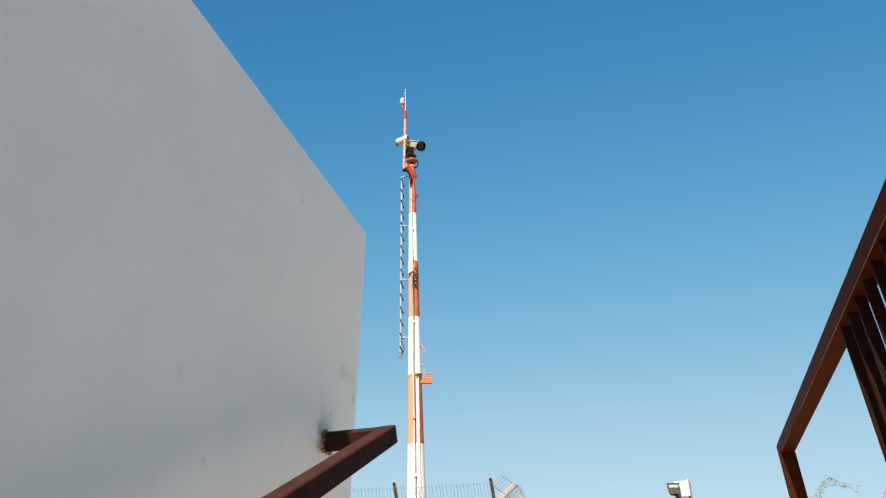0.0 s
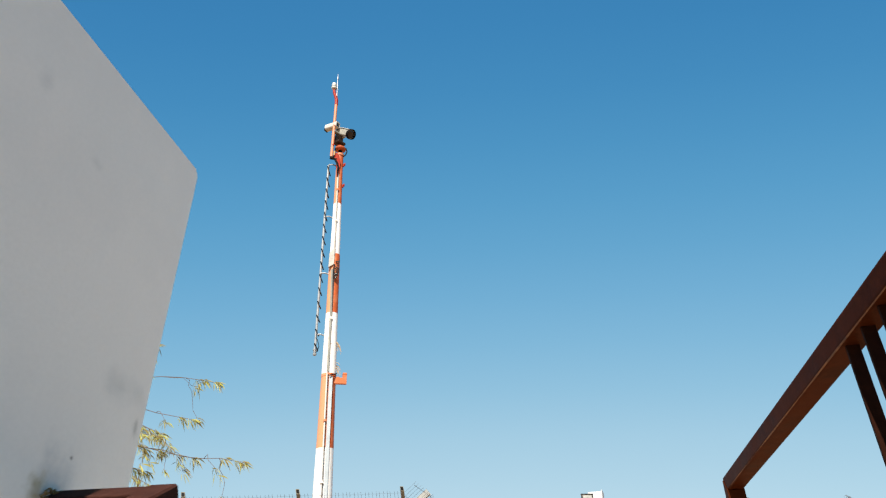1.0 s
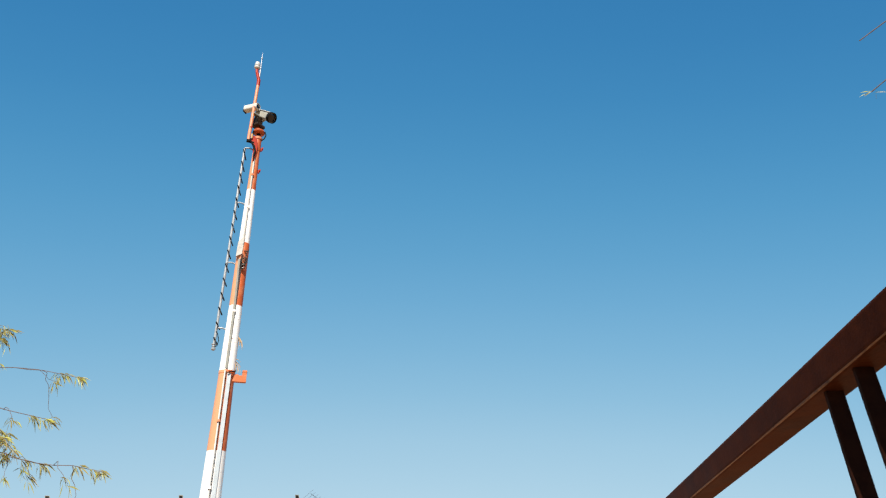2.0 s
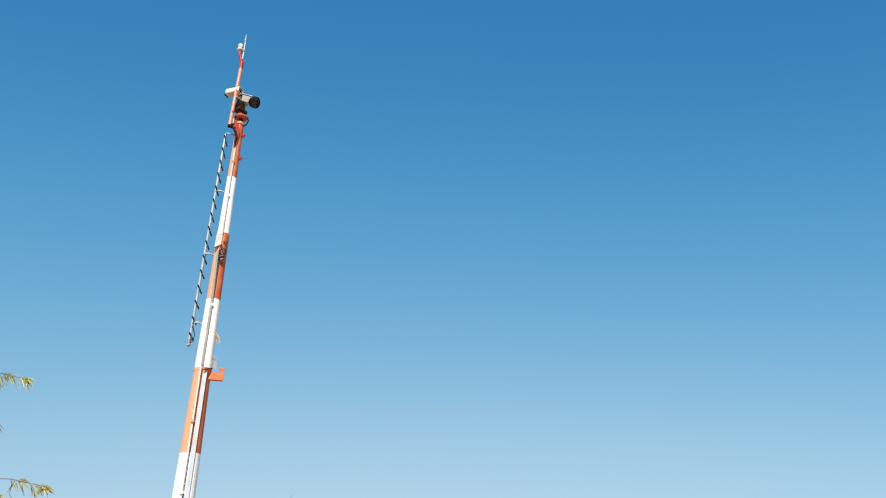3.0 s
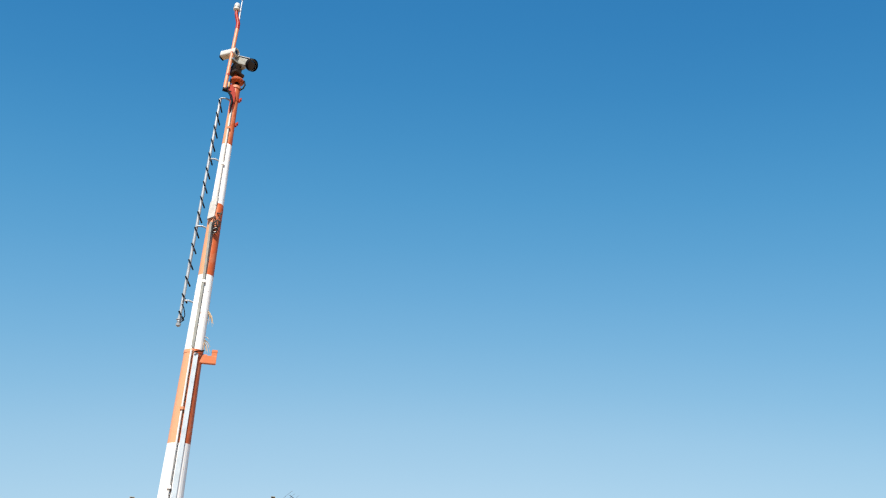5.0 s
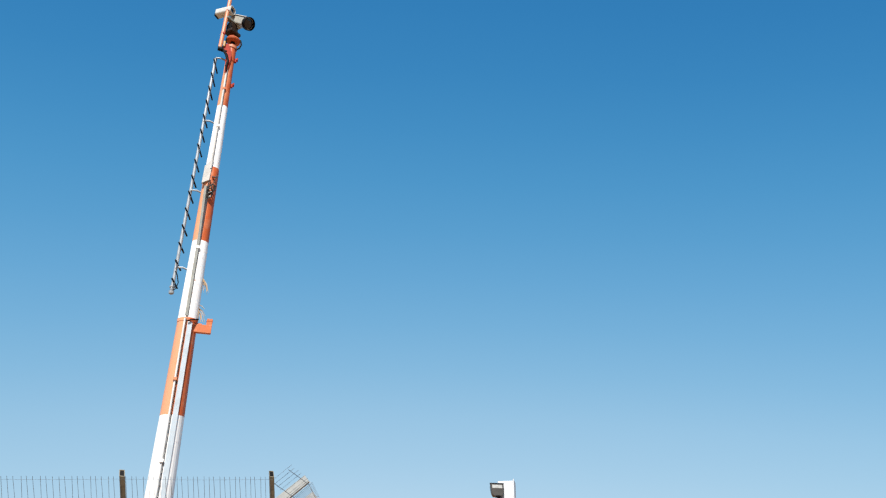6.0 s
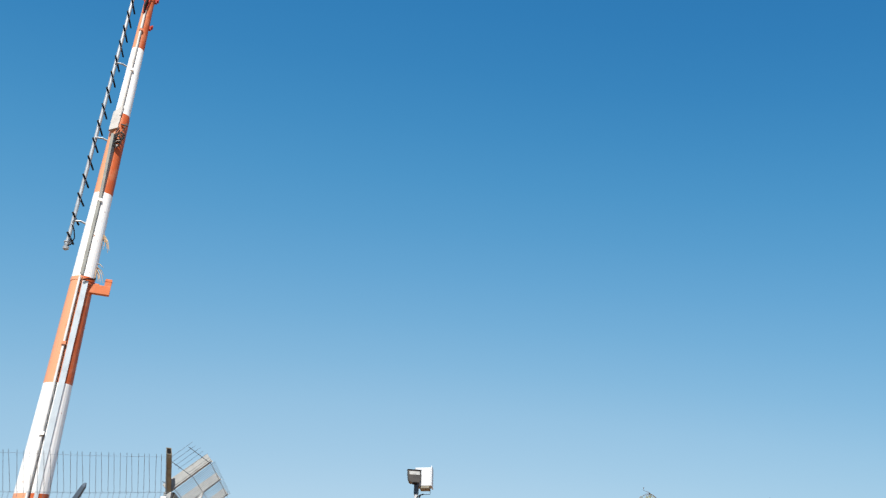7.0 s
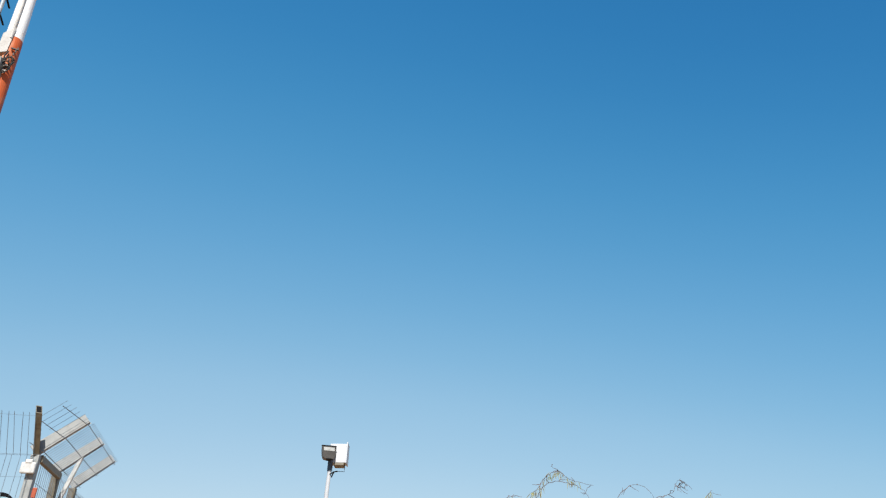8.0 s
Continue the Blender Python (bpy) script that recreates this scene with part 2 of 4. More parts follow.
def wall_material():
    """Off-white wall paint with soft cloudy grime, faint trowel relief, and a smoky stain above the rail's fixing."""
    m = material("off_white_wall_paint", (0.91, 0.848, 0.775), 0.6, second=(0.79, 0.755, 0.705), patch=(0.42, 0.8), scale=0.9, fine=90, spread=0.035, patch_scale=1.6, bump=0.12)
    n, l = m.node_tree.nodes, m.node_tree.links
    b = n["Principled BSDF"]
    base = b.inputs["Base Color"].links[0].from_socket
    tc = n.new("ShaderNodeTexCoord")

    def blot(base, centre, size, colour, amount, rough):
        sub = n.new("ShaderNodeVectorMath")
        sub.operation = "SUBTRACT"
        sub.inputs[1].default_value = centre
        l.new(tc.outputs["Object"], sub.inputs[0])
        div = n.new("ShaderNodeVectorMath")
        div.operation = "DIVIDE"
        div.inputs[1].default_value = size
        l.new(sub.outputs[0], div.inputs[0])
        ln = n.new("ShaderNodeVectorMath")
        ln.operation = "LENGTH"
        l.new(div.outputs[0], ln.inputs[0])
        nz = n.new("ShaderNodeTexNoise")
        nz.inputs["Scale"].default_value = rough
        nz.inputs["Detail"].default_value = 8
        l.new(tc.outputs["Object"], nz.inputs["Vector"])
        ad = n.new("ShaderNodeMath")
        ad.operation = "MULTIPLY_ADD"
        ad.inputs[1].default_value = 1.9
        l.new(nz.outputs["Fac"], ad.inputs[0])
        l.new(ln.outputs["Value"], ad.inputs[2])
        mr = n.new("ShaderNodeMapRange")
        mr.interpolation_type = "SMOOTHSTEP"
        mr.inputs[1].default_value, mr.inputs[2].default_value = 1.95, 0.75
        mr.inputs[3].default_value, mr.inputs[4].default_value = 0.0, amount
        l.new(ad.outputs[0], mr.inputs[0])
        mx = n.new("ShaderNodeMix")
        mx.data_type = "RGBA"
        l.new(mr.outputs[0], mx.inputs[0])
        l.new(base, mx.inputs[6])
        mx.inputs[7].default_value = (*colour, 1)
        return mx.outputs[2]

    base = blot(base, (0, -0.225, 0.515), (1, 0.07, 0.075), (0.30, 0.33, 0.36), 0.55, 16)
    base = blot(base, (0, -0.268, 0.450), (1, 0.036, 0.085), (0.40, 0.29, 0.12), 0.85, 30)
    base = blot(base, (0, -0.10, 0.72), (1, 0.10, 0.05), (0.50, 0.49, 0.46), 0.5, 9)
    base = blot(base, (0, -0.20, 0.545), (1, 0.006, 0.006), (0.10, 0.07, 0.05), 0.9, 60)
    base = blot(base, (0, -0.02, 0.65), (1, 0.015, 0.03), (0.40, 0.36, 0.30), 0.6, 40)
    for y, z, w, h, k in ((-0.37, 1.142, 0.035, 0.02, 0.22), (-0.556, 1.207, 0.03, 0.04, 0.18), (-1.0, 0.41, 0.022, 0.03, 0.14), (-0.857, 0.244, 0.012, 0.012, 0.4), (-0.62, 0.86, 0.05, 0.02, 0.12)):
        base = blot(base, (0, y, z), (1, w, h), (0.42, 0.40, 0.37), k, 22)
    l.new(base, b.inputs["Base Color"])
    return m


M_WALL = wall_material()


# ---- building helpers ----
def link(name, bm, mat, parent=None, label="", smooth=False):
    me = bpy.data.meshes.new(name)
    bm.normal_update()
    bm.to_mesh(me)
    bm.free()
    me.materials.append(mat)
    if smooth:
        for p in me.polygons:
            p.use_smooth = True
    ob = new(name, me)
    if parent:
        ob.parent = parent
    if label:
        ob["label"] = label
    return ob


def part(name, bm, mat, parent, label="", smooth=False):
    return link(name, bm, mat, parent, label, smooth)


def empty(name, m):
    ob = new(name)
    ob.matrix_world = m
    ob.empty_display_size = 0.2
    return ob


def box(bm, lo, hi, bevel=0.0, m=None, seg=2):
    c = [(lo[i] + hi[i]) / 2 for i in range(3)]
    s = [hi[i] - lo[i] for i in range(3)]
    r = bmesh.ops.create_cube(bm, size=1.0)
    vs = r["verts"]
    for v in vs:
        v.co = Vector((v.co.x * s[0] + c[0], v.co.y * s[1] + c[1], v.co.z * s[2] + c[2]))
    if bevel:
        es = list({e for v in vs for e in v.link_edges})
        r2 = bmesh.ops.bevel(bm, geom=es, offset=bevel, segments=seg, affect="EDGES", profile=0.5)
        vs = list({v for f in r2["faces"] for v in f.verts} | {v for v in vs if v.is_valid})
    if m is not None:
        for v in vs:
            v.co = m @ v.co
    return vs


def sweep(bm, pts, radii, sides=10, cap=True, closed_profile=None, up=Vector((0, 0, 1))):
    """A tube along points with a radius at each; the profile may be given as a list of (u, v)."""
    pts = [Vector(p) for p in pts]
    if not isinstance(radii, (list, tuple)):
        radii = [radii] * len(pts)
    rings = []
    prev = None
    for i, p in enumerate(pts):
        d = (pts[min(i + 1, len(pts) - 1)] - pts[max(i - 1, 0)]).normalized()
        ref = prev if prev is not None else (up if abs(d.dot(up)) < 0.95 else Vector((0, 1, 0)))
        u = (ref - d * ref.dot(d)).normalized()
        prev = u
        w = d.cross(u)
        prof = closed_profile or [(math.cos(2 * math.pi * k / sides), math.sin(2 * math.pi * k / sides)) for k in range(sides)]
        rings.append([bm.verts.new(p + (u * a + w * b) * radii[i]) for a, b in prof])
    for a, b in zip(rings, rings[1:]):
        for k in range(len(a)):
            k2 = (k + 1) % len(a)
            bm.faces.new((a[k], a[k2], b[k2], b[k]))
    if cap:
        bm.faces.new(list(reversed(rings[0])))
        bm.faces.new(rings[-1])
    return rings


def lathe(bm, profile, sides=24, centre=(0, 0, 0), m=None):
    """A solid turned round z from (radius, height) pairs."""
    rings = []
    c = Vector(centre)
    for r, z in profile:
        ring = []
        for k in range(sides):
            a = 2 * math.pi * k / sides
            p = c + Vector((r * math.cos(a), r * math.sin(a), z))
            ring.append(bm.verts.new(m @ p if m is not None else p))
        rings.append(ring)
    for a, b in zip(rings, rings[1:]):
        for k in range(sides):
            k2 = (k + 1) % sides
            bm.faces.new((a[k], a[k2], b[k2], b[k]))
    bm.faces.new(list(reversed(rings[0])))
    bm.faces.new(rings[-1])
    bmesh.ops.recalc_face_normals(bm, faces=bm.faces[:])


def rounded(w, h, r, n=3):
    """A rectangle's outline with rounded corners, as profile points."""
    out = []
    for cx, cy, a0 in ((w / 2 - r, h / 2 - r, 0), (-w / 2 + r, h / 2 - r, 90), (-w / 2 + r, -h / 2 + r, 180), (w / 2 - r, -h / 2 + r, 270)):
        for k in range(n + 1):
            a = radians(a0 + 90 * k / n)
            out.append((cx + r * math.cos(a), cy + r * math.sin(a)))
    return out


def fresh():
    return bmesh.new()

# ---- large structure ----
WELL = (0.0, 1.80, -8.0, 0.95)      # stairwell: x from, x to, y from, y to
RISE, RUN, STEPS = 0.165, 0.37, 14
FLOOR_LOW = -RISE * STEPS


def ground_sheet():
    bm = fresh()
    x0, x1, y0, y1 = WELL
    xs = [-3000, -400, -60, -12, x0 - 0.25, x1 + 0.25, 12, 60, 400, 3000]
    ys = [-3000, -400, -60, y0 - 0.2, y1, 5, 12, 25, 60, 400, 3000]
    grid = [[bm.verts.new((x, y, 0)) for y in ys] for x in xs]
    for i in range(len(xs) - 1):
        for j in range(len(ys) - 1):
            if xs[i] == x0 - 0.25 and ys[j] == y0 - 0.2:
                continue
            bm.faces.new((grid[i][j], grid[i + 1][j], grid[i + 1][j + 1], grid[i][j + 1]))
    tagged(link("ground", bm, M_GROUND), "dry reddish earth reaching the horizon", "ground", kind="structure")


def stairwell():
    x0, x1, y0, y1 = WELL
    bm = fresh()
    box(bm, (x0, y0, FLOOR_LOW - 0.2), (x1, y1 - RUN * STEPS + 0.02, FLOOR_LOW))
    tagged(link("floor", bm, M_CONC), "grey concrete floor at the foot of the stairs", "floor", kind="structure")
    stairs = tagged(empty("stairs", pose(0, y1, 0)), "grey concrete stairs rising beside a white wall", "stairs", kind="structure")
    for k in range(STEPS):
        bm = fresh()
        box(bm, (x0 + 0.003, -RUN * (k + 1), FLOOR_LOW - 0.2), (x1 - 0.003, -RUN * k, -RISE * (k + 1)), 0.012)
        part("step", bm, M_CONC, stairs)
    bm = fresh()
    box(bm, (x1, y0, FLOOR_LOW - 0.2), (x1 + 0.25, y1, 0.10), 0.012)
    tagged(link("wall_east", bm, M_CONC), "grey concrete retaining wall beside the stairs", "wall", kind="structure")
    bm = fresh()
    box(bm, (x0 - 0.25, y0 - 0.2, FLOOR_LOW - 0.2), (x1 + 0.25, y0, 0.4), 0.01)
    tagged(link("wall_south", bm, M_WALL), "off-white wall closing the stairwell", "wall", kind="structure")
    bm = fresh()
    box(bm, (x0 - 0.25, 0.003, FLOOR_LOW - 0.2), (x0, y1, 0.0), 0.004)
    tagged(link("wall_kerb", bm, M_CONC), "low concrete edge beside the top steps", "wall", kind="structure")


def white_wall():
    bm = fresh()
    y0 = WELL[2]
    # one big slab, with a small nick at its upper far corner
    top = 1.40
    outline = [(y0, FLOOR_LOW - 0.2), (0.0, FLOOR_LOW - 0.2), (0.008, top - 0.03), (-0.004, top - 0.006), (-0.02, top), (y0, top)]
    front = [bm.verts.new((0.0, y, z)) for y, z in outline]
    back = [bm.verts.new((-0.25, y, z)) for y, z in outline]
    n = len(outline)
    bm.faces.new(front)
    bm.faces.new(list(reversed(back)))
    for i in range(n):
        j = (i + 1) % n
        bm.faces.new((front[j], front[i], back[i], back[j]))
    bmesh.ops.recalc_face_normals(bm, faces=bm.faces[:])
    es = [e for e in bm.edges if e.calc_length() > 0.2]
    bmesh.ops.bevel(bm, geom=es, offset=0.006, segments=2, affect="EDGES")
    tagged(link("wall_west", bm, M_WALL), "tall off-white painted wall with grime and rust stains", "wall", kind="structure")


def landing():
    """Concrete paving at the head of the stairs, unseen; its pale colour bounces light."""
    x0, x1, y0, y1 = WELL
    bm = fresh()
    box(bm, (x0 - 0.25, y1, -0.15), (x1 + 0.25, 5.5, 0.012), 0.006)
    tagged(link("pavement", bm, M_BOUNCE_PAVE), "unseen concrete paving at the head of the stairs, pale to bounce light", "pavement", kind="structure")


ground_sheet()
landing()
stairwell()
white_wall()


# ---- handrail on the white wall ----
def wall_handrail():
    thing = tagged(empty("handrail", pose(0.239, -0.205, 0.485)), "weathered brown square-tube handrail fixed to the white wall", "handrail")
    slope, w, h, end = 0.50, 0.056, 0.059, 7.8
    tilt = Matrix.Rotation(math.atan(slope), 4, "X")
    bm = fresh()
    c = 0.004
    ring = [(0, -c), (-c, 0), (-w + c, 0), (-w, -c), (-w, -h + c), (-w + c, -h), (-c, -h), (0, -h + c)]
    a = [bm.verts.new(tilt @ Vector((x, 0, z))) for x, z in ring]
    b = [bm.verts.new(tilt @ Vector((x, -end, z))) for x, z in ring]
    bm.faces.new(a)
    bm.faces.new(list(reversed(b)))
    for k in range(8):
        bm.faces.new((a[k], b[k], b[(k + 1) % 8], a[(k + 1) % 8]))
    bmesh.ops.recalc_face_normals(bm, faces=bm.faces[:])
    part("rail", bm, M_BROWN_OLD, thing)
    bm = fresh()
    box(bm, (-0.240, -0.056, -h + 0.001), (-w + 0.003, -0.001, -0.0012), 0.003, m=tilt)
    part("return_bar", bm, M_BROWN_OLD, thing)
    # flaking rust where the bar enters the wall
    rng = random.Random(4)
    bm = fresh()
    for k in range(220):
        a = rng.random() * 2 * math.pi
        y = -0.027 + 0.033 * max(-1, min(1, 1.25 * math.cos(a))) + rng.uniform(-0.004, 0.004)
        z = -0.026 + 0.032 * max(-1, min(1, 1.25 * math.sin(a))) + rng.uniform(-0.004, 0.006)
        r = rng.uniform(0.001, 0.0036)
        mm = Matrix.Translation((-0.2385 + rng.uniform(0, 0.012), y + 0.012, z - 0.018)) @ Euler((rng.random() * 3, rng.random() * 3, 0)).to_matrix().to_4x4() @ Matrix.Diagonal((r * 0.6, r, r * rng.uniform(0.6, 1.8), 1))
        bmesh.ops.create_icosphere(bm, subdivisions=1, radius=1.0, matrix=mm)
    part("rust_crust", bm, M_RUST, thing, "flaking orange-brown rust")
    for s in (1.6, 3.4, 5.2):
        bm = fresh()
        box(bm, (-0.240, -s - 0.02, -s * slope - 0.05), (-0.03, -s + 0.02, -s * slope - 0.028), 0.003)
        part("bracket", bm, M_BROWN_OLD, thing)


# ---- guard rail with upright bars ----
def guard_rail():
    thing = tagged(empty("guard_rail", pose(1.985, 3.16, 0)), "brown painted steel guard rail with upright flat bars", "railing")
    top = lambda y: 1.218 - 0.036 * y
    w, h, far, near = 0.095, 0.086, 3.17, -6.9
    side = lambda y: 0.003 * (y - 1.6)
    # square tube with small rounded corners, cut on the mitre at its far end
    bm = fresh()
    rings = []
    for y in (near, -4.0, -1.0, 1.0, far):
        rings.append([bm.verts.new((side(y) + u, y - far - (0.085 * (0.5 - v / h) if y == far else 0.0), top(y) - h / 2 + v)) for v, u in rounded(h, w, 0.011, 4)])
    for p, q in zip(rings, rings[1:]):
        for k in range(len(p)):
            bm.faces.new((p[k], p[(k + 1) % len(p)], q[(k + 1) % len(p)], q[k]))
    bm.faces.new(rings[0])
    bm.faces.new(rings[-1])
    bmesh.ops.recalc_face_normals(bm, faces=bm.faces[:])
    part("top_rail", bm, M_BROWN, thing)
    # strip along the lower inner edge; its lighter colour is a reflected highlight
    bm = fresh()
    ys = [-2.0 + 0.25 * k for k in range(21)]
    sweep(bm, [(side(y) - w / 2 + 0.0042, y - far, top(y) - h + 0.0042) for y in ys], [0.0030 + 0.0008 * math.sin(7.3 * y) for y in ys], 6)
    part("edge_glint", bm, M_EDGE_GLINT, thing, "lighter strip, highlight in its colour")
    # end posts; the far one carries the mitred corner
    for y, name in ((far, "end_post"), (near + 0.09, "end_post")):
        bm = fresh()
        p0 = [(-0.047, -0.088), (0.055, -0.088), (0.055, 0.0), (-0.047, 0.0)]
        lo = [bm.verts.new((a, b + y - far, 0.0)) for a, b in p0]
        hi = [bm.verts.new((a, b + y - far, top(y) - 0.006 - (0.0 if b == 0 else h - 0.008))) for a, b in p0]
        bm.faces.new(list(reversed(lo)))
        bm.faces.new(hi)
        for k in range(4):
            bm.faces.new((lo[k], lo[(k + 1) % 4], hi[(k + 1) % 4], hi[k]))
        bmesh.ops.recalc_face_normals(bm, faces=bm.faces[:])
        bmesh.ops.bevel(bm, geom=bm.edges[:], offset=0.006, segments=2, affect="EDGES")
        part(name, bm, M_BROWN, thing)
    bm = fresh()
    box(bm, (-0.055, near - far + 0.02, 0.13), (0.015, 0.99 - far, 0.175), 0.006)
    part("bottom_rail", bm, M_BROWN, thing)
    bm = fresh()
    box(bm, (-0.0225, -0.007, 0.0), (0.0225, 0.007, 1.0), 0.002, seg=1)
    bar = part("bar", bm, M_BAR_SHADED, thing, "brown upright flat bar, darkened for its shade")
    me = bar.data
    for k in range(52):
        if k:
            bar = new("bar", me)
            bar.parent = thing
        y = 0.978 - 0.150 * k
        bar.matrix_local = Matrix.Translation((-0.006 + side(y), y - far, 0.172)) @ Matrix.Diagonal((1, 1, top(y) - h + 0.002 - 0.172, 1))
    for y in (-6.0, -3.2, -0.3):
        bm = fresh()
        box(bm, (-0.02, y - far - 0.02, 0.10), (0.02, y - far + 0.02, 0.131), 0.003)
        part("foot", bm, M_BROWN, thing)


wall_handrail()
guard_rail()


# ---- mast ----
def mast():
    axis = Vector((-0.0096, -0.0564, 1.0)).normalized()
    right = Vector((0.92, 0.38, 0.0))
    right = (right - axis * right.dot(axis)).normalized()
    away = axis.cross(right)
    base = Vector((-4.842, 15.335, 0.0))
    m = Matrix((( right.x, away.x, axis.x, base.x), (right.y, away.y, axis.y, base.y), (right.z, away.z, axis.z, base.z), (0, 0, 0, 1)))
    thing = tagged(empty("mast", m), "tall orange and white banded steel camera mast", "mast")
    H = 4.61                                   # height of the lowest seen band edge
    radius = lambda h: 0.255 if h < -3 else (0.222 - 0.016 * h if h < 1.9 else 0.182 - 0.0085 * (h - 1.9) if h < 5.4 else 0.147 - 0.0135 * (h - 5.4))
    edges = [-4.61, -3.70, -1.81, -0.055, 1.86, 3.64, 5.50, 7.235, 8.62]
    for i in range(len(edges) - 1):
        a, b = edges[i], edges[i + 1]
        bm = fresh()
        pts = [a]
        for j in (1.895, 5.395):
            if a < j < b:
                pts += [j - 0.001, j + 0.001]
        if b - 0.0005 not in pts:
            pts.append(b)
        lathe(bm, [(radius(h), H + h) for h in pts], 28)
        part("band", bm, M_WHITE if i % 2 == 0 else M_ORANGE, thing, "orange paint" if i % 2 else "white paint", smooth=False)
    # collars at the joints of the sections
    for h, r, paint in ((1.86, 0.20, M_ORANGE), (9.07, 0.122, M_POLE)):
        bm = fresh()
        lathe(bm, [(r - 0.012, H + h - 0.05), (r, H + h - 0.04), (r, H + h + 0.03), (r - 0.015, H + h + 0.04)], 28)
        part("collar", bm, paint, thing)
    # head: cone, throat and flange plate
    bm = fresh()
    lathe(bm, [(0.112, H + 8.62), (0.108, H + 8.9), (0.104, H + 9.02), (0.106, H + 9.12)], 20)
    part("head", bm, M_ORANGE_TOP, thing, "red-orange paint")
    bm = fresh()
    lathe(bm, [(0.06, H + 9.10), (0.055, H + 9.30)], 16)
    part("neck", bm, M_DARK, thing, "dark cable neck")
    bm = fresh()
    lathe(bm, [(0.09, H + 9.25), (0.168, H + 9.275), (0.178, H + 9.31), (0.165, H + 9.345)], 24)
    part("flange", bm, M_ORANGE_TOP, thing)
    bm = fresh()
    sweep(bm, [(-0.16, -0.06, H + 9.30), (-0.17, -0.07, H + 9.10), (-0.12, -0.10, H + 8.92), (-0.06, -0.11, H + 8.75)], 0.02, 8)
    part("cable", bm, M_DARK, thing)
    bm = fresh()
    sweep(bm, [(0.17, -0.06, H + 9.33), (0.205, -0.07, H + 9.2), (0.17, -0.08, H + 9.06), (0.10, -0.08, H + 8.98)], 0.02, 8)
    part("cable", bm, M_DARK, thing)
    # broad gusset plate between head and slim pole
    bm = fresh()
    prof = [(-0.215, 8.96), (-0.195, 9.03), (-0.11, 9.06), (-0.03, 8.94), (0.015, 8.72), (-0.005, 8.40), (-0.04, 8.16), (-0.085, 8.18), (-0.105, 8.62), (-0.17, 8.84)]
    f = [bm.verts.new((x, -0.150, H + h)) for x, h in prof]
    g = [bm.verts.new((x, -0.112, H + h)) for x, h in prof]
    bm.faces.new(f)
    bm.faces.new(list(reversed(g)))
    for k in range(len(prof)):
        bm.faces.new((f[k], g[k], g[(k + 1) % len(prof)], f[(k + 1) % len(prof)]))
    bmesh.ops.recalc_face_normals(bm, faces=bm.faces[:])
    part("stay_plate", bm, M_RED, thing, "dark red gusset plate")
    bm = fresh()
    sweep(bm, [(-0.26, -0.17, H + 8.92), (-0.17, -0.17, H + 8.78), (-0.10, -0.17, H + 8.68), (-0.045, -0.172, H + 8.52), (-0.065, -0.17, H + 8.36), (-0.055, -0.165, H + 8.20)], [0.034, 0.03, 0.036, 0.03, 0.026, 0.016], 8)
    part("strap", bm, M_DARK, thing, "black rubber strap")
    bm = fresh()
    box(bm, (-0.215, -0.185, H + 8.93), (-0.165, -0.145, H + 9.10), 0.012)
    part("turnbuckle", bm, M_OCHRE, thing, "ochre fitting")
    # lugs on the side
    for h, mat, w in ((8.70, M_RED, 0.10), (7.92, M_RED, 0.085)):
        bm = fresh()
        r = radius(h)
        box(bm, (r - 0.01, -0.03, H + h - 0.05), (r + w * 0.5, 0.03, H + h + 0.05), 0.008)
        box(bm, (r + w * 0.5 - 0.012, -0.045, H + h + 0.01), (r + w * 0.5 + 0.03, 0.045, H + h + 0.075), 0.008)
        part("lug", bm, mat, thing)
    # slim pole beside the head, with its bend
    bm = fresh()
    sweep(bm, [(-0.275, -0.17, H + 8.86), (-0.215, -0.08, H + 11.08)], 0.048, 14)
    pole = part("slim_pole", bm, M_POLE, thing, smooth=False)
    bm = fresh()
    box(bm, (-0.325, -0.22, H + 8.79), (-0.225, -0.12, H + 8.86), 0.01)
    box(bm, (-0.24, -0.16, H + 8.80), (-0.10, -0.10, H + 8.84), 0.008)
    part("clamp", bm, M_DARK, pole, "dark clamp")
    for h in (9.32, 10.12):
        bm = fresh()
        x = -0.275 + 0.06 * (h - 8.86) / 2.22
        lathe(bm, [(0.026, -0.02), (0.038, 0), (0.03, 0.02)], 10, m=Matrix.Translation((x + 0.02, -0.21 + 0.04 * (h - 8.86), H + h)) @ pose(0, 0, 0, 90))
        part("bolt", bm, M_RED, pole)
    bm = fresh()
    sweep(bm, [(-0.213, -0.08, H + 11.02), (-0.215, -0.08, H + 11.24), (-0.26, -0.08, H + 11.40), (-0.30, -0.08, H + 11.53), (-0.312, -0.08, H + 11.70)], [0.055, 0.055, 0.05, 0.046, 0.045], 12)
    part("bend", bm, M_RED, thing, "red-orange bend")
    bm = fresh()
    lathe(bm, [(0.045, 0), (0.085, 0.03), (0.09, 0.09), (0.065, 0.10), (0.075, 0.12), (0.078, 0.19), (0.065, 0.25), (0.035, 0.28)], 18, centre=(-0.315, -0.08, H + 11.67))
    part("beacon", bm, M_HOUSING, thing, "small cream beacon")
    bm = fresh()
    lathe(bm, [(0.088, 0), (0.093, 0.012), (0.088, 0.024)], 18, centre=(-0.315, -0.08, H + 11.755))
    part("beacon_ring", bm, M_DARK, thing)
    bm = fresh()
    sweep(bm, [(-0.205, -0.06, H + 11.15), (-0.205, -0.06, H + 11.75), (-0.207, -0.06, H + 12.18), (-0.21, -0.06, H + 12.40)], [0.022, 0.019, 0.013, 0.005], 8)
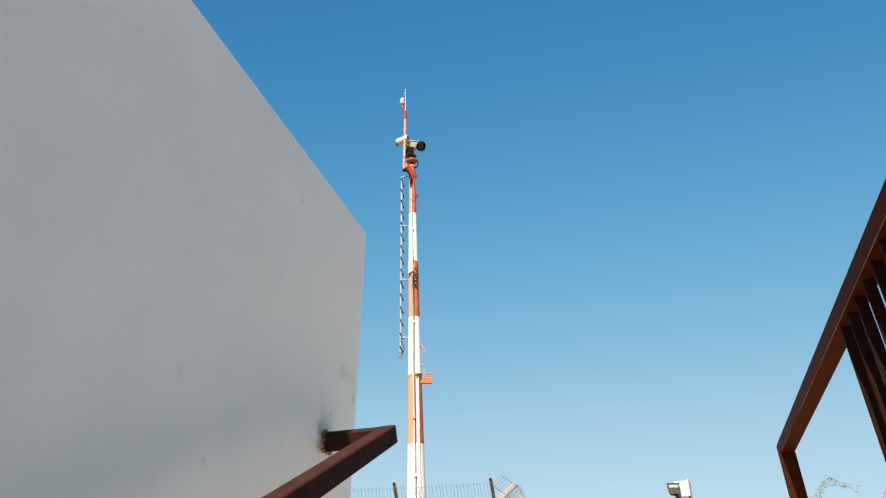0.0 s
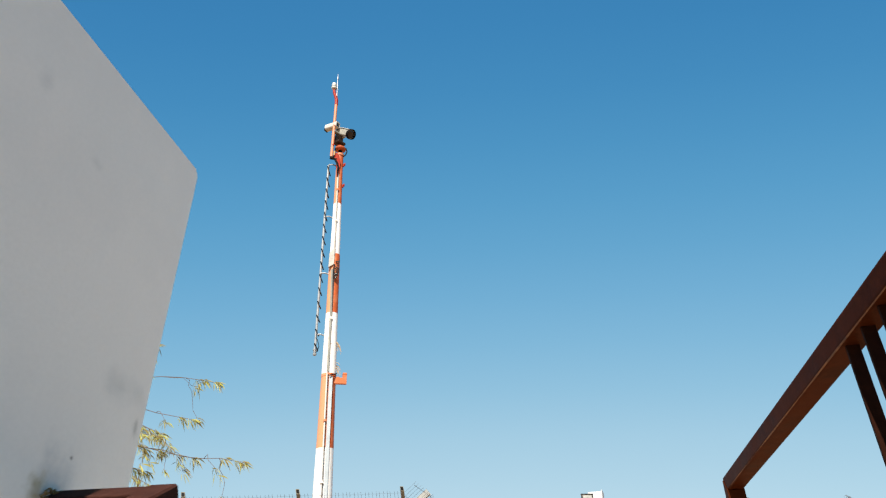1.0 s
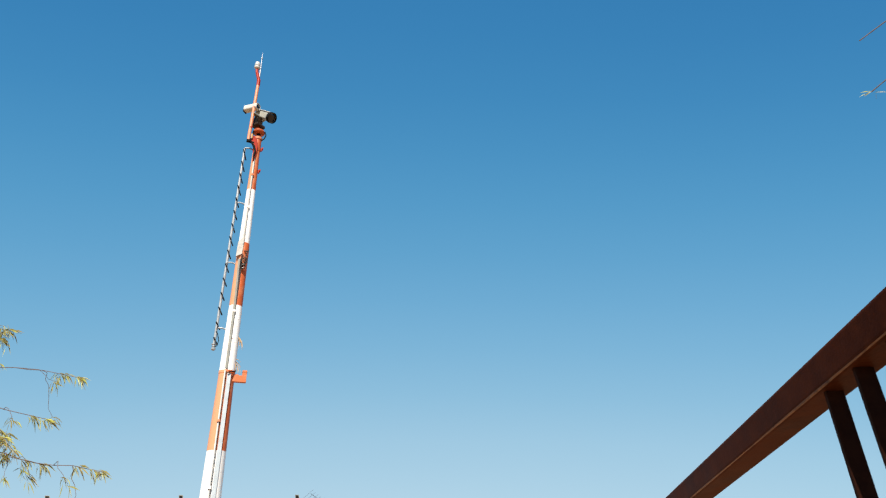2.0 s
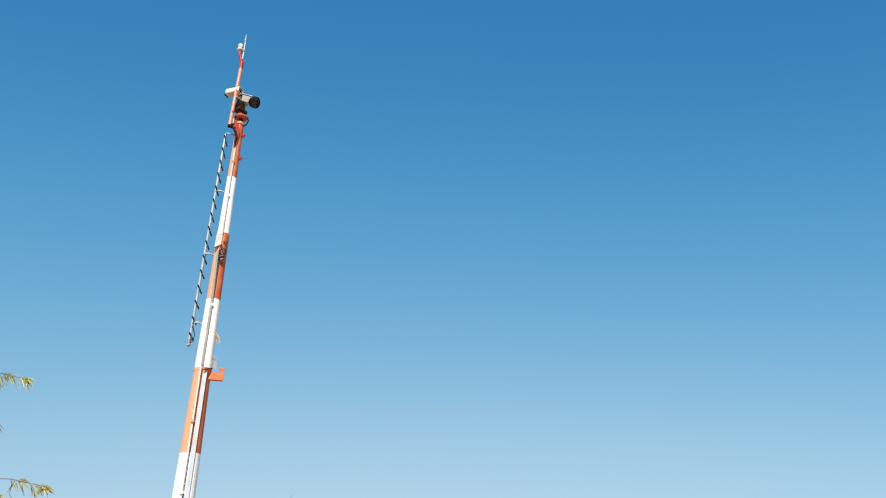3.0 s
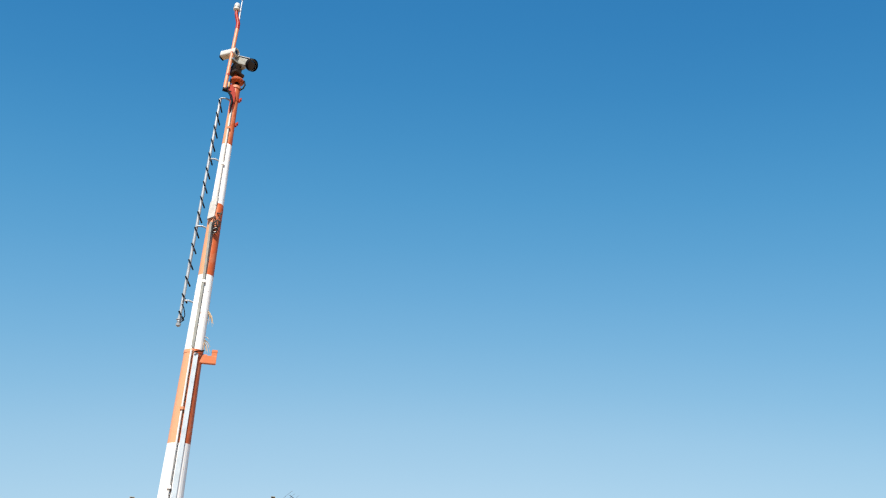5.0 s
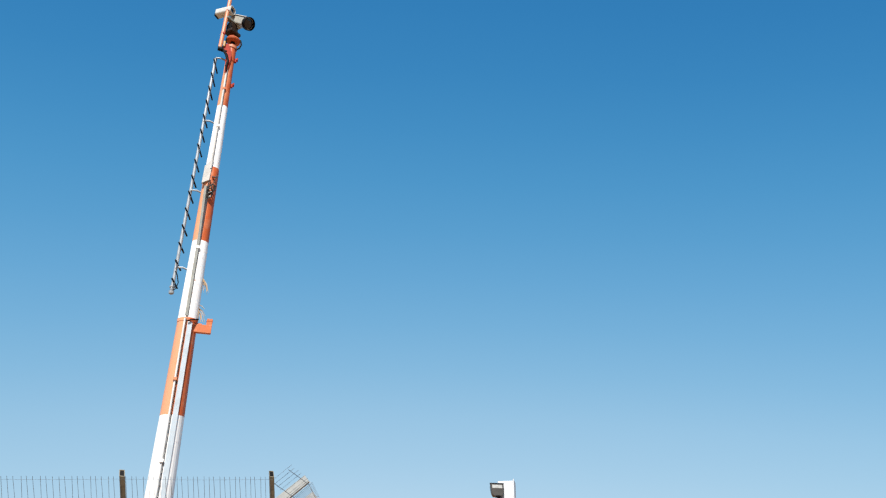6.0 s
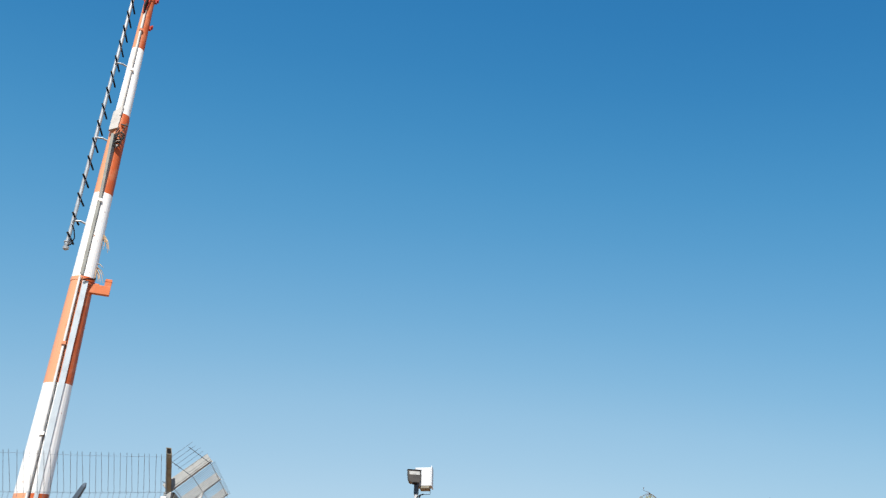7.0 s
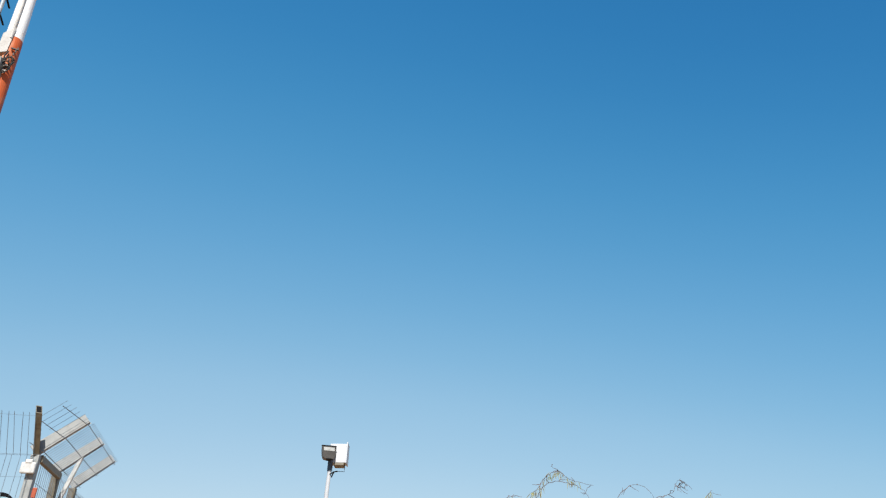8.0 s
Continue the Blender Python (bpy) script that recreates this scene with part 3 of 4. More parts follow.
    sweep(bm, [(-0.207, -0.06, H + 12.14), (-0.208, -0.06, H + 12.22)], 0.026, 8)
    part("whip", bm, M_ALU, thing, "silver whip aerial")
    # conduits and cable channels on the front
    def front_pipe(x, ha, hb, r, mat, name="conduit", off=0.0):
        bm = fresh()
        n = 6
        pts = []
        for i in range(n + 1):
            h = ha + (hb - ha) * i / n
            rr = radius(h)
            pts.append((x, -math.sqrt(max(0.0004, rr * rr - x * x)) - r * 0.8 - off, H + h))
        sweep(bm, pts, r, 10)
        return part(name, bm, mat, thing)
    front_pipe(-0.035, 5.42, 8.30, 0.026, M_CONDUIT)
    bm = fresh()
    nrm, e1 = Vector((-0.42, -0.91, 0)), Vector((0.91, -0.42, 0))
    rings = []
    for h, deep_by in ((1.92, 0.055), (3.60, 0.065), (4.90, 0.165)):
        c = Vector((-0.015, -radius(h) + 0.02, H + h))
        rings.append([bm.verts.new(c + nrm * a + e1 * b) for a, b in ((deep_by, -0.026), (deep_by, 0.026), (-0.03, 0.026), (-0.03, -0.026))])
    for p, q in zip(rings, rings[1:]):
        for k in range(4):
            bm.faces.new((p[k], p[(k + 1) % 4], q[(k + 1) % 4], q[k]))
    bm.faces.new(rings[0])
    bm.faces.new(rings[-1])
    bmesh.ops.recalc_face_normals(bm, faces=bm.faces[:])
    part("cable_channel", bm, M_TRUNK, thing, "grey-olive box channel")
    front_pipe(-0.058, 1.95, 4.85, 0.015, M_CONDUIT)
    front_pipe(-0.055, -4.5, 1.86, 0.020, M_PIPE)
    front_pipe(-0.018, -4.5, 1.86, 0.006, M_DARK, "cable", 0.006)
    bm = fresh()
    y0, y1 = -(radius(-4.4) + 0.014), -(radius(1.8) + 0.020)
    a = [bm.verts.new((x, y, H - 4.4)) for x, y in ((0.005, y0), (0.105, y0), (0.105, -0.14), (0.005, -0.14))]
    b = [bm.verts.new((x, y, H + 1.80)) for x, y in ((0.005, y1), (0.095, y1), (0.095, -0.12), (0.005, -0.12))]
    bm.faces.new(list(reversed(a)))
    bm.faces.new(b)
    for k in range(4):
        bm.faces.new((a[k], a[(k + 1) % 4], b[(k + 1) % 4], b[k]))
    bmesh.ops.recalc_face_normals(bm, faces=bm.faces[:])
    part("cable_channel", bm, M_GREY, thing, "pale grey cable channel")
    for h in (0.62, -0.9, -2.4, 3.45, 6.6, 7.7):
        bm = fresh()
        r = radius(h)
        x = -0.055 if h < 1.9 else -0.03
        box(bm, (x - 0.035, -r - 0.05, H + h - 0.03), (x + 0.035, -r + 0.03, H + h + 0.03), 0.006)
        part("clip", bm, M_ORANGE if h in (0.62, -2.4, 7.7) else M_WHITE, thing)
    # plate box and cable loops at the upper joint
    bm = fresh()
    prof = [(-0.175, 5.02), (-0.03, 5.12), (-0.005, 5.66), (-0.06, 5.62), (-0.165, 5.46)]
    f = [bm.verts.new((x, -0.175, H + h)) for x, h in prof]
    b = [bm.verts.new((x, -0.10, H + h)) for x, h in prof]
    bm.faces.new(f)
    bm.faces.new(list(reversed(b)))
    for k in range(len(prof)):
        bm.faces.new((f[k], b[k], b[(k + 1) % len(prof)], f[(k + 1) % len(prof)]))
    bmesh.ops.recalc_face_normals(bm, faces=bm.faces[:])
    part("plate_box", bm, M_CONDUIT, thing, "pale grey flat junction box")
    bm = fresh()
    rng = random.Random(17)
    for c, r, squash in (((0.035, 4.86), 0.125, 0.5), ((0.015, 4.77), 0.10, 0.75), ((0.055, 4.90), 0.08, 0.9), ((0.03, 4.72), 0.07, 0.6)):
        pts = []
        for k in range(13):
            t = k * math.pi / 6 + 0.4
            pts.append((c[0] + r * squash * math.cos(t) + 0.02 * math.sin(t) + rng.uniform(-0.008, 0.008), -0.225 - 0.015 * math.sin(t), H + c[1] + r * math.sin(t) + rng.uniform(-0.01, 0.01)))
        sweep(bm, pts, 0.014, 7, cap=False)
    sweep(bm, [(0.0, -0.18, H + 5.12), (-0.035, -0.2, H + 5.0), (-0.03, -0.2, H + 4.9)], 0.013, 7)
    part("cable_loop", bm, M_LAMPDARK, thing, "dark coiled cable")
    bm = fresh()
    for k in range(5):
        t = k / 4
        box(bm, (0.03 + 0.075 * t, -0.19, H + 4.93 + 0.28 * t), (0.055 + 0.075 * t, -0.165, H + 4.98 + 0.28 * t), 0.004)
    box(bm, (0.02, -0.19, H + 5.20), (0.14, -0.16, H + 5.225), 0.004)
    part("chain", bm, M_LAMPDARK, thing)
    bm = fresh()
    sweep(bm, [(0.0, -0.25, H + 1.80), (0.07, -0.24, H + 1.83), (0.14, -0.18, H + 1.86), (0.20, -0.10, H + 1.90)], 0.014, 7)
    part("strap", bm, M_DARK, thing, "dark strap end")
    # orange cleat
    bm = fresh()
    box(bm, (0.14, -0.13, H + 1.62), (0.475, -0.03, H + 1.79), 0.008)
    box(bm, (0.365, -0.128, H + 1.78), (0.477, -0.032, H + 1.93), 0.008)
    box(bm, (0.360, -0.132, H + 1.875), (0.482, -0.028, H + 1.90), 0.003)
    box(bm, (0.20, -0.10, H + 1.785), (0.28, -0.06, H + 1.82), 0.006)
    part("cleat", bm, M_CLEAT, thing, "orange cleat")
    # straw caught on the mast
    rng = random.Random(11)
    for hx, hz, n in ((0.19, 2.78, 11), (0.18, 2.16, 14)):
        bm = fresh()
        for k in range(n):
            p = Vector((hx - 0.04 + rng.uniform(-0.02, 0.02), -0.06 + rng.uniform(-0.03, 0.03), H + hz + rng.uniform(-0.03, 0.06)))
            q = p + Vector((rng.uniform(0.0, 0.20), rng.uniform(-0.04, 0.04), rng.uniform(-0.38, -0.04)))
            sweep(bm, [p, (p + q) / 2 + Vector((0.02, 0, 0.02)), q], [0.006, 0.007, 0.003], 4)
        part("straw", bm, M_STRAW, thing, "dry straw caught on the mast")
    return m, H


def aerial(m, H):
    thing = tagged(empty("aerial", m @ Matrix.Translation((0, 0, H + 2.46))), "grey dipole array aerial with short rods on the mast", "aerial")
    xa = lambda h: -0.402 + 0.065 * (h - 2.46) / 6.2
    yo = 0.12
    bm = fresh()
    sweep(bm, [(xa(2.55), yo, 0.09), (xa(8.72), yo, 6.26)], 0.034, 12)
    boom = part("boom", bm, M_GALV, thing)
    bm = fresh()
    lathe(bm, [(0.02, -0.10), (0.05, -0.08), (0.055, -0.03), (0.03, -0.02), (0.045, 0.02), (0.04, 0.05)], 12, centre=(xa(2.46), yo, 0.085))
    part("plug", bm, M_GALV, thing)
    bm = fresh()
    lathe(bm, [(0.028, 0.10), (0.058, 0.11), (0.058, 0.135), (0.028, 0.145)], 12, centre=(xa(2.5), yo, 0.03))
    part("collar", bm, M_GALV, thing)
    bm = fresh()
    sweep(bm, [(xa(2.46), yo - 0.02, 0.05), (xa(2.46) + 0.07, yo - 0.05, 0.10), (xa(2.46) + 0.10, yo - 0.06, 0.24), (xa(2.8) + 0.05, yo - 0.04, 0.42), (xa(2.9), yo - 0.035, 0.50)], 0.011, 6)
    part("feed_cable", bm, M_DARK, thing, "dark feed cable")
    rod_dir = Vector((-0.22, -1.0, 0)).normalized()
    me = None
    for k in range(15):
        h = 2.72 + 0.4165 * k
        if me is None:
            bm = fresh()
            sweep(bm, [rod_dir * -0.34, rod_dir * 0.19], 0.019, 8)
            rod = part("rod", bm, M_DARK, thing, "dark rod")
            me = rod.data
        else:
            rod = new("rod", me)
            rod.parent = thing
        rod.location = (xa(h) + 0.012, yo - 0.01, h - 2.46)
    for h in (8.70, 6.80, 4.90, 3.02):
        bm = fresh()
        x = xa(h)
        sweep(bm, [(x, yo, h - 2.46 - 0.03), (x + 0.01, yo - 0.05, h - 2.46 + 0.02), (x + 0.13, yo - 0.06, h - 2.46 + 0.03), (x + 0.22, yo - 0.06, h - 2.46), (x + 0.29, yo - 0.05, h - 2.46 - 0.06)], 0.020, 8)
        part("bracket", bm, M_GALV, thing)


def mast_camera(m, H):
    """A pan-and-tilt head with a day camera, a power box and a long-lens camera."""
    thing = tagged(empty("surveillance_camera", m @ Matrix.Translation((-0.045, 0.0, H + 9.345))), "cream two-barrel surveillance camera on a pan head", "camera")
    turn = pose(0, 0, 0, 0, 0, 38)
    bm = fresh()
    lathe(bm, [(0.085, 0), (0.095, 0.03), (0.075, 0.06), (0.07, 0.12)], 18)
    part("pan_base", bm, M_ORANGE_TOP, thing, "orange base")
    bm = fresh()
    box(bm, (-0.16, -0.135, 0.135), (0.16, 0.135, 0.225), 0.02, m=turn)
    part("pan_head", bm, M_PAN, thing, "dark brown pan head")
    bm = fresh()
    box(bm, (-0.12, -0.05, 0.225), (0.08, 0.10, 0.50), 0.02, m=turn)
    body = part("body", bm, M_PAN, thing, "dark bronze yoke")
    for k in (-1, 1):
        bm = fresh()
        box(bm, (-0.03 + 0.105 * k - 0.012, -0.08, 0.24), (-0.03 + 0.105 * k + 0.012, 0.08, 0.40), 0.006, m=turn)
        part("yoke_plate", bm, M_DARK, body)
    # day camera in a sunshade housing
    bm = fresh()
    mm = turn @ Matrix.Translation((-0.20, 0.16, 0.83)) @ pose(0, 0, 0, 0, 0, 12) @ pose(0, 0, 0, 90 + 3)
    prof = rounded(0.20, 0.205, 0.06, 4)
    a = [bm.verts.new(mm @ Vector((u, v, -0.22))) for u, v in prof]
    b = [bm.verts.new(mm @ Vector((u, v, 0.24))) for u, v in prof]
    c = [bm.verts.new(mm @ Vector((u * 0.86, v * 0.86, 0.24))) for u, v in prof]
    d = [bm.verts.new(mm @ Vector((u * 0.86, v * 0.86, 0.19))) for u, v in prof]
    bm.faces.new(list(reversed(a)))
    for p, q in ((a, b), (b, c), (c, d)):
        for k in range(len(p)):
            bm.faces.new((p[k], p[(k + 1) % len(p)], q[(k + 1) % len(p)], q[k]))
    bm.faces.new(d)
    bmesh.ops.recalc_face_normals(bm, faces=bm.faces[:])
    day = part("day_camera", bm, M_HOUSING, thing, "cream day camera housing")
    bm = fresh()
    lathe(bm, [(0.055, 0.185), (0.055, 0.215), (0.03, 0.218)], 14, m=mm)
    part("lens", bm, M_BLACK, day, "dark lens")
    bm = fresh()
    box(bm, (-0.075, -0.115, -0.26), (0.075, -0.02, -0.215), 0.01, m=mm)
    part("rear_flap", bm, M_DARK, day)
    # long lens camera: a boxy housing that ends in a wide black hood, nodding down
    front = Vector((0.335, -0.245, 0.42))
    axis = Vector((0.60, -0.60, -0.52)).normalized()
    across = axis.cross(Vector((0, 0, 1))).normalized()
    mm = Matrix.Translation(front) @ Matrix((across, axis.cross(across) * -1, axis)).transposed().to_4x4()
    bm = fresh()
    box(bm, (-0.105, -0.11, -0.66), (0.105, 0.10, -0.10), 0.022, m=mm)
    lng = part("long_camera", bm, M_BODY, thing, "grey-cream boxy long-lens camera")
    bm = fresh()
    box(bm, (-0.117, 0.112, -0.68), (0.117, 0.132, -0.06), 0.008, m=mm)
    part("sunshield", bm, M_HOUSING, lng)
    bm = fresh()
    box(bm, (-0.111, 0.096, -0.665), (0.111, 0.1125, -0.08), 0.003, m=mm)
    part("gasket", bm, M_DARK, lng, "black gasket under the sunshield")
    bm = fresh()
    lathe(bm, [(0.115, -0.13), (0.135, -0.10), (0.150, -0.03), (0.152, 0.0)], 28, m=mm)
    part("nose_cone", bm, M_BARREL, lng, "grey nose cone")
    bm = fresh()
    lathe(bm, [(0.152, -0.045), (0.168, -0.04), (0.170, 0.055), (0.160, 0.060), (0.150, 0.0), (0.0001, -0.004)], 28, m=mm)
    part("lens_hood", bm, M_DARK, lng, "black lens hood")
    bm = fresh()
    lathe(bm, [(0.128, -0.003), (0.128, 0.012), (0.08, 0.024), (0.02, 0.027)], 28, m=mm)
    part("lens", bm, M_BLACK, lng, "black front lens")
    bm = fresh()
    sweep(bm, [turn @ Vector((0.25, 0.30, 0.45)), turn @ Vector((0.24, 0.40, 0.36)), turn @ Vector((0.2, 0.36, 0.25)), turn @ Vector((0.12, 0.15, 0.2))], 0.015, 7)
    part("cable", bm, M_DARK, thing)
    bm = fresh()
    box(bm, (-0.26, -0.06, 0.50), (0.20, 0.06, 0.56), 0.012, m=turn)
    part("cross_arm", bm, M_BARREL, thing)


mast_pose, mast_h = mast()
aerial(mast_pose, mast_h)
mast_camera(mast_pose, mast_h)


# ---- fence ----
P1, P2 = Vector((-5.05, 13.91, 3.32)), Vector((-2.84, 15.03, 3.50))
ALONG_A = Vector((2.21, 1.12, 0))
ARM = Vector((0.0, 0.42, -0.62))              # from a tip back to its knee


def fence_front():
    """The run towards the west, with arms that lean to the walker."""
    thing = tagged(empty("fence", pose(P2.x, P2.y, 0)), "welded wire security fence with leaning steel arms", "fence")
    o = Vector((P2.x, P2.y, 0))
    tips = [P2 - ALONG_A * k - Vector((0, 0, 0.18 * k)) for k in range(4)]
    prof = rounded(0.09, 0.085, 0.006, 2)
    inner = [(a * 0.82, b * 0.78) for a, b in prof]
    for i, tip in enumerate(tips):
        knee = tip + ARM
        d = (tip - knee).normalized()
        post = fresh()
        u = Vector((0.89, 0.45, 0)).normalized()
        w = d.cross(u)
        ring = lambda p, pr, cut=0.0: [post.verts.new(p - o + u * b + w * a + d * a * cut) for a, b in pr]
        r0, r1, r2, r3 = ring(knee - Vector((0, 0, 0.02)), prof), ring(tip - d * 0.02, prof, 0.9), ring(tip - d * 0.02, inner, 0.9), ring(tip - d * 0.15, inner)
        for p, q in ((r0, r1), (r1, r2), (r2, r3)):
            for k in range(len(p)):
                post.faces.new((p[k], p[(k + 1) % len(p)], q[(k + 1) % len(p)], q[k]))
        post.faces.new(list(reversed(r0)))
        bmesh.ops.recalc_face_normals(post, faces=post.faces[:])
        arm = part("arm", post, M_OLIVE, thing, "olive steel arm, open at the top")
        # dark sheet just inside the mouth, in place of the tube's own shade
        bm = fresh()
        r3 = [bm.verts.new(tip - d * (0.028 - 0.9 * a) - o + u * b + w * a) for a, b in inner]
        bm.faces.new(r3)
        part("bore_shade", bm, M_DARK, arm, "dark sheet for the shade inside")
        bm = fresh()
        k0 = knee - o
        box(bm, (k0.x - 0.06, k0.y - 0.06, 0), (k0.x + 0.06, k0.y + 0.06, k0.z + 0.01), 0.008)
        part("post", bm, M_PALE, thing)
    # leaning and upright wire panels, bay by bay
    for i in range(3):
        a, b = tips[i + 1], tips[i]
        for name, p0, p1, q0, q1, rows in (("leaning_mesh", a + ARM, b + ARM, a + ARM * 0.12, b + ARM * 0.12, (0.02, 0.93)),
                                          ("mesh", Vector((a.x, a.y + ARM.y, 0.08)), Vector((b.x, b.y + ARM.y, 0.08)), a + ARM, b + ARM, [k / 9 for k in range(10)])):
            bm = fresh()
            n = 28
            off = Vector((0.03, -0.06, 0))
            for k in range(n):
                t = (k + 0.5) / n
                s, e = p0.lerp(p1, t) - o + off, q0.lerp(q1, t) - o + off
                bend = Vector((0.012 * math.sin(k * 2.3 + i), 0.01 * math.cos(k * 1.7), 0))
                sweep(bm, [s, (s + e) / 2 + bend * 0.4, e + bend], 0.0034, 4, cap=False)
            for r in rows:
                s, e = p0.lerp(q0, r) - o + off, p1.lerp(q1, r) - o + off
                sweep(bm, [s, (s + e) / 2 - Vector((0, 0, 0.012)), e], 0.0018, 4, cap=False)
            part(name, bm, M_WIRE, thing, "grey welded wire")
    return tips[0] + ARM


def fence_side(knee):
    """The run going away from the corner, its arms leaning outwards."""
    thing = tagged(empty("fence", pose(knee.x, knee.y, 0)), "welded wire fence with broad pale arms leaning outwards", "fence")
    along = Vector((-0.11, 1.48, -0.065))
    out = Vector((0.58, 0.08, 0.52))
    side = along.normalized()
    base = Vector((0, 0, knee.z))
    n = side.cross(out).normalized()

    def slab(bm, corners, thick):
        f = [bm.verts.new(v + n * thick) for v in corners]
        g = [bm.verts.new(v - n * thick) for v in corners]
        bm.faces.new(f)
        bm.faces.new(list(reversed(g)))
        for i in range(4):
            bm.faces.new((f[i], g[i], g[(i + 1) % 4], f[(i + 1) % 4]))
        bmesh.ops.recalc_face_normals(bm, faces=bm.faces[:])

    for k in range(3):
        p = base + along * k
        bm = fresh()
        f, g = [], []
        for t, a in ((0.0, 0.0), (1.05, 0.0), (1.05, -0.155), (0.0, -0.175)):
            f.append(bm.verts.new(p + out * t + n * a - side * 0.03))
            g.append(bm.verts.new(p + out * t + n * a + side * 0.03))
        bm.faces.new(f)
        bm.faces.new(list(reversed(g)))
        for i in range(4):
            bm.faces.new((f[i], g[i], g[(i + 1) % 4], f[(i + 1) % 4]))
        bmesh.ops.recalc_face_normals(bm, faces=bm.faces[:])
        bmesh.ops.bevel(bm, geom=bm.edges[:], offset=0.006, segments=1, affect="EDGES")
        arm = part("arm", bm, M_PALE, thing, "broad pale steel arm")
        bm = fresh()
        slab(bm, [p + side * (0.008 * a) + out * t + n * 0.010 for a, t in ((-1, 0.03), (1, 0.03), (1, 1.06), (-1, 1.06))], 0.006)
        part("edge_flange", bm, M_LIGHT, arm, "grey edge strip")
        if k:
            bm = fresh()
            q = along * k
            box(bm, (q.x - 0.06, q.y - 0.06, 0), (q.x + 0.06, q.y + 0.06, knee.z + q.z + 0.02), 0.008)
            part("post", bm, M_OLIVE, thing)
    bm = fresh()
    m = 13
    for k in range(m * 2):
        s = base + along * ((k + 0.5) / m)
        sweep(bm, [s + out * 0.04 + n * 0.03, s + out * 1.10 + n * 0.03], 0.004, 4, cap=False)
    # loose end of the panel, bent towards the walker
    ext = Vector((-0.315, -0.42, 0.195))
    for k in range(1, 7):
        s = base + ext * (k / 6)
        sweep(bm, [s + out * (0.50 + 0.02 * (k % 3)), s + out * (1.12 - 0.02 * (k % 2))], 0.003, 4, cap=False)
    for r, e in ((0.14, 0.55), (0.56, 0.95), (1.0, 1.0)):
        sweep(bm, [base + out * r + ext * e + n * 0.035, base + out * r + n * 0.035, base + out * r + along * 2.05 + n * 0.035], 0.006, 4, cap=False)
    part("leaning_mesh", bm, M_WIRE, thing, "grey welded wire")
    bm = fresh()
    for k in range(m * 3):
        s = along * ((k + 0.5) / m)
        sweep(bm, [s + Vector((0.03, 0, 0.08)), s + Vector((0.03, 0, knee.z))], 0.004, 4, cap=False)
    for r in range(10):
        z = 0.1 + r * (knee.z - 0.15) / 9
        sweep(bm, [Vector((0.03, 0, z)), along * 3 + Vector((0.03, 0, z))], 0.004, 4, cap=False)
    part("mesh", bm, M_WIRE, thing, "grey welded wire")
    bm = fresh()
    sweep(bm, [base + Vector((0.05, 0.05, -0.03)), base + Vector((0.05, 0.0, -0.03)) + along], 1.0, closed_profile=rounded(0.10, 0.07, 0.006, 1))
    part("top_beam", bm, M_OLIVE, thing, "olive steel beam")
    bm = fresh()
    c = base + along + out * 0.58
    sweep(bm, [c - n * 0.03, c + Vector((-0.28, 0, -0.95))], 1.0, closed_profile=rounded(0.05, 0.065, 0.006, 1))
    part("brace", bm, M_LIGHT, thing, "pale steel brace")
    bm = fresh()
    box(bm, (-0.13, -0.14, knee.z - 0.27), (0.07, -0.07, knee.z - 0.11), 0.02)
    box(bm, (-0.08, -0.15, knee.z - 0.13), (0.02, -0.08, knee.z - 0.07), 0.015)
    part("junction_box", bm, M_BOXGREY, thing, "small pale grey junction box")
    bm = fresh()
    box(bm, (0.11, -0.12, knee.z - 0.60), (0.17, -0.08, knee.z - 0.46), 0.01)
    part("insulator", bm, M_INSUL, thing, "orange insulator")
    bm = fresh()
    for j in range(3):
        pts = [(-0.30 + 0.17 * math.cos(t) + 0.03 * j, -0.12 - 0.02 * j, knee.z - 0.64 - 0.02 * j + 0.09 * math.sin(t)) for t in [k * math.pi / 7 for k in range(15)]]
        sweep(bm, pts, 0.012, 6, cap=False)
    part("cable_coil", bm, M_DARK, thing, "dark coil of cable")


def inner_post(tip):
    """A dark post with a bent arm, standing close behind the front run."""
    thing = tagged(empty("fence_post", pose(tip.x - 0.42, tip.y + 0.1, 0)), "dark slate-blue steel post with a pointed bent arm", "fence post")
    thing["group"] = "dark posts at the fence"
    bm = fresh()
    box(bm, (-0.05, -0.05, 0), (0.05, 0.05, tip.z - 0.85), 0.006)
    part("post", bm, M_SLATE, thing)
    bm = fresh()
    a, b = Vector((0.0, 0.0, tip.z - 0.88)), Vector((0.42, -0.1, tip.z))
    d = (b - a).normalized()
    sweep(bm, [a, a + d * 0.6, b - d * 0.06, b], [1, 1, 0.75, 0.2], closed_profile=rounded(0.10, 0.06, 0.008, 1))
    part("arm", bm, M_SLATE, thing, "pointed slate arm")


corner = fence_front()
fence_side(corner)
inner_post(Vector((-3.92, 14.75, 2.92)))
inner_post(Vector((-5.95, 14.0, 2.88)))


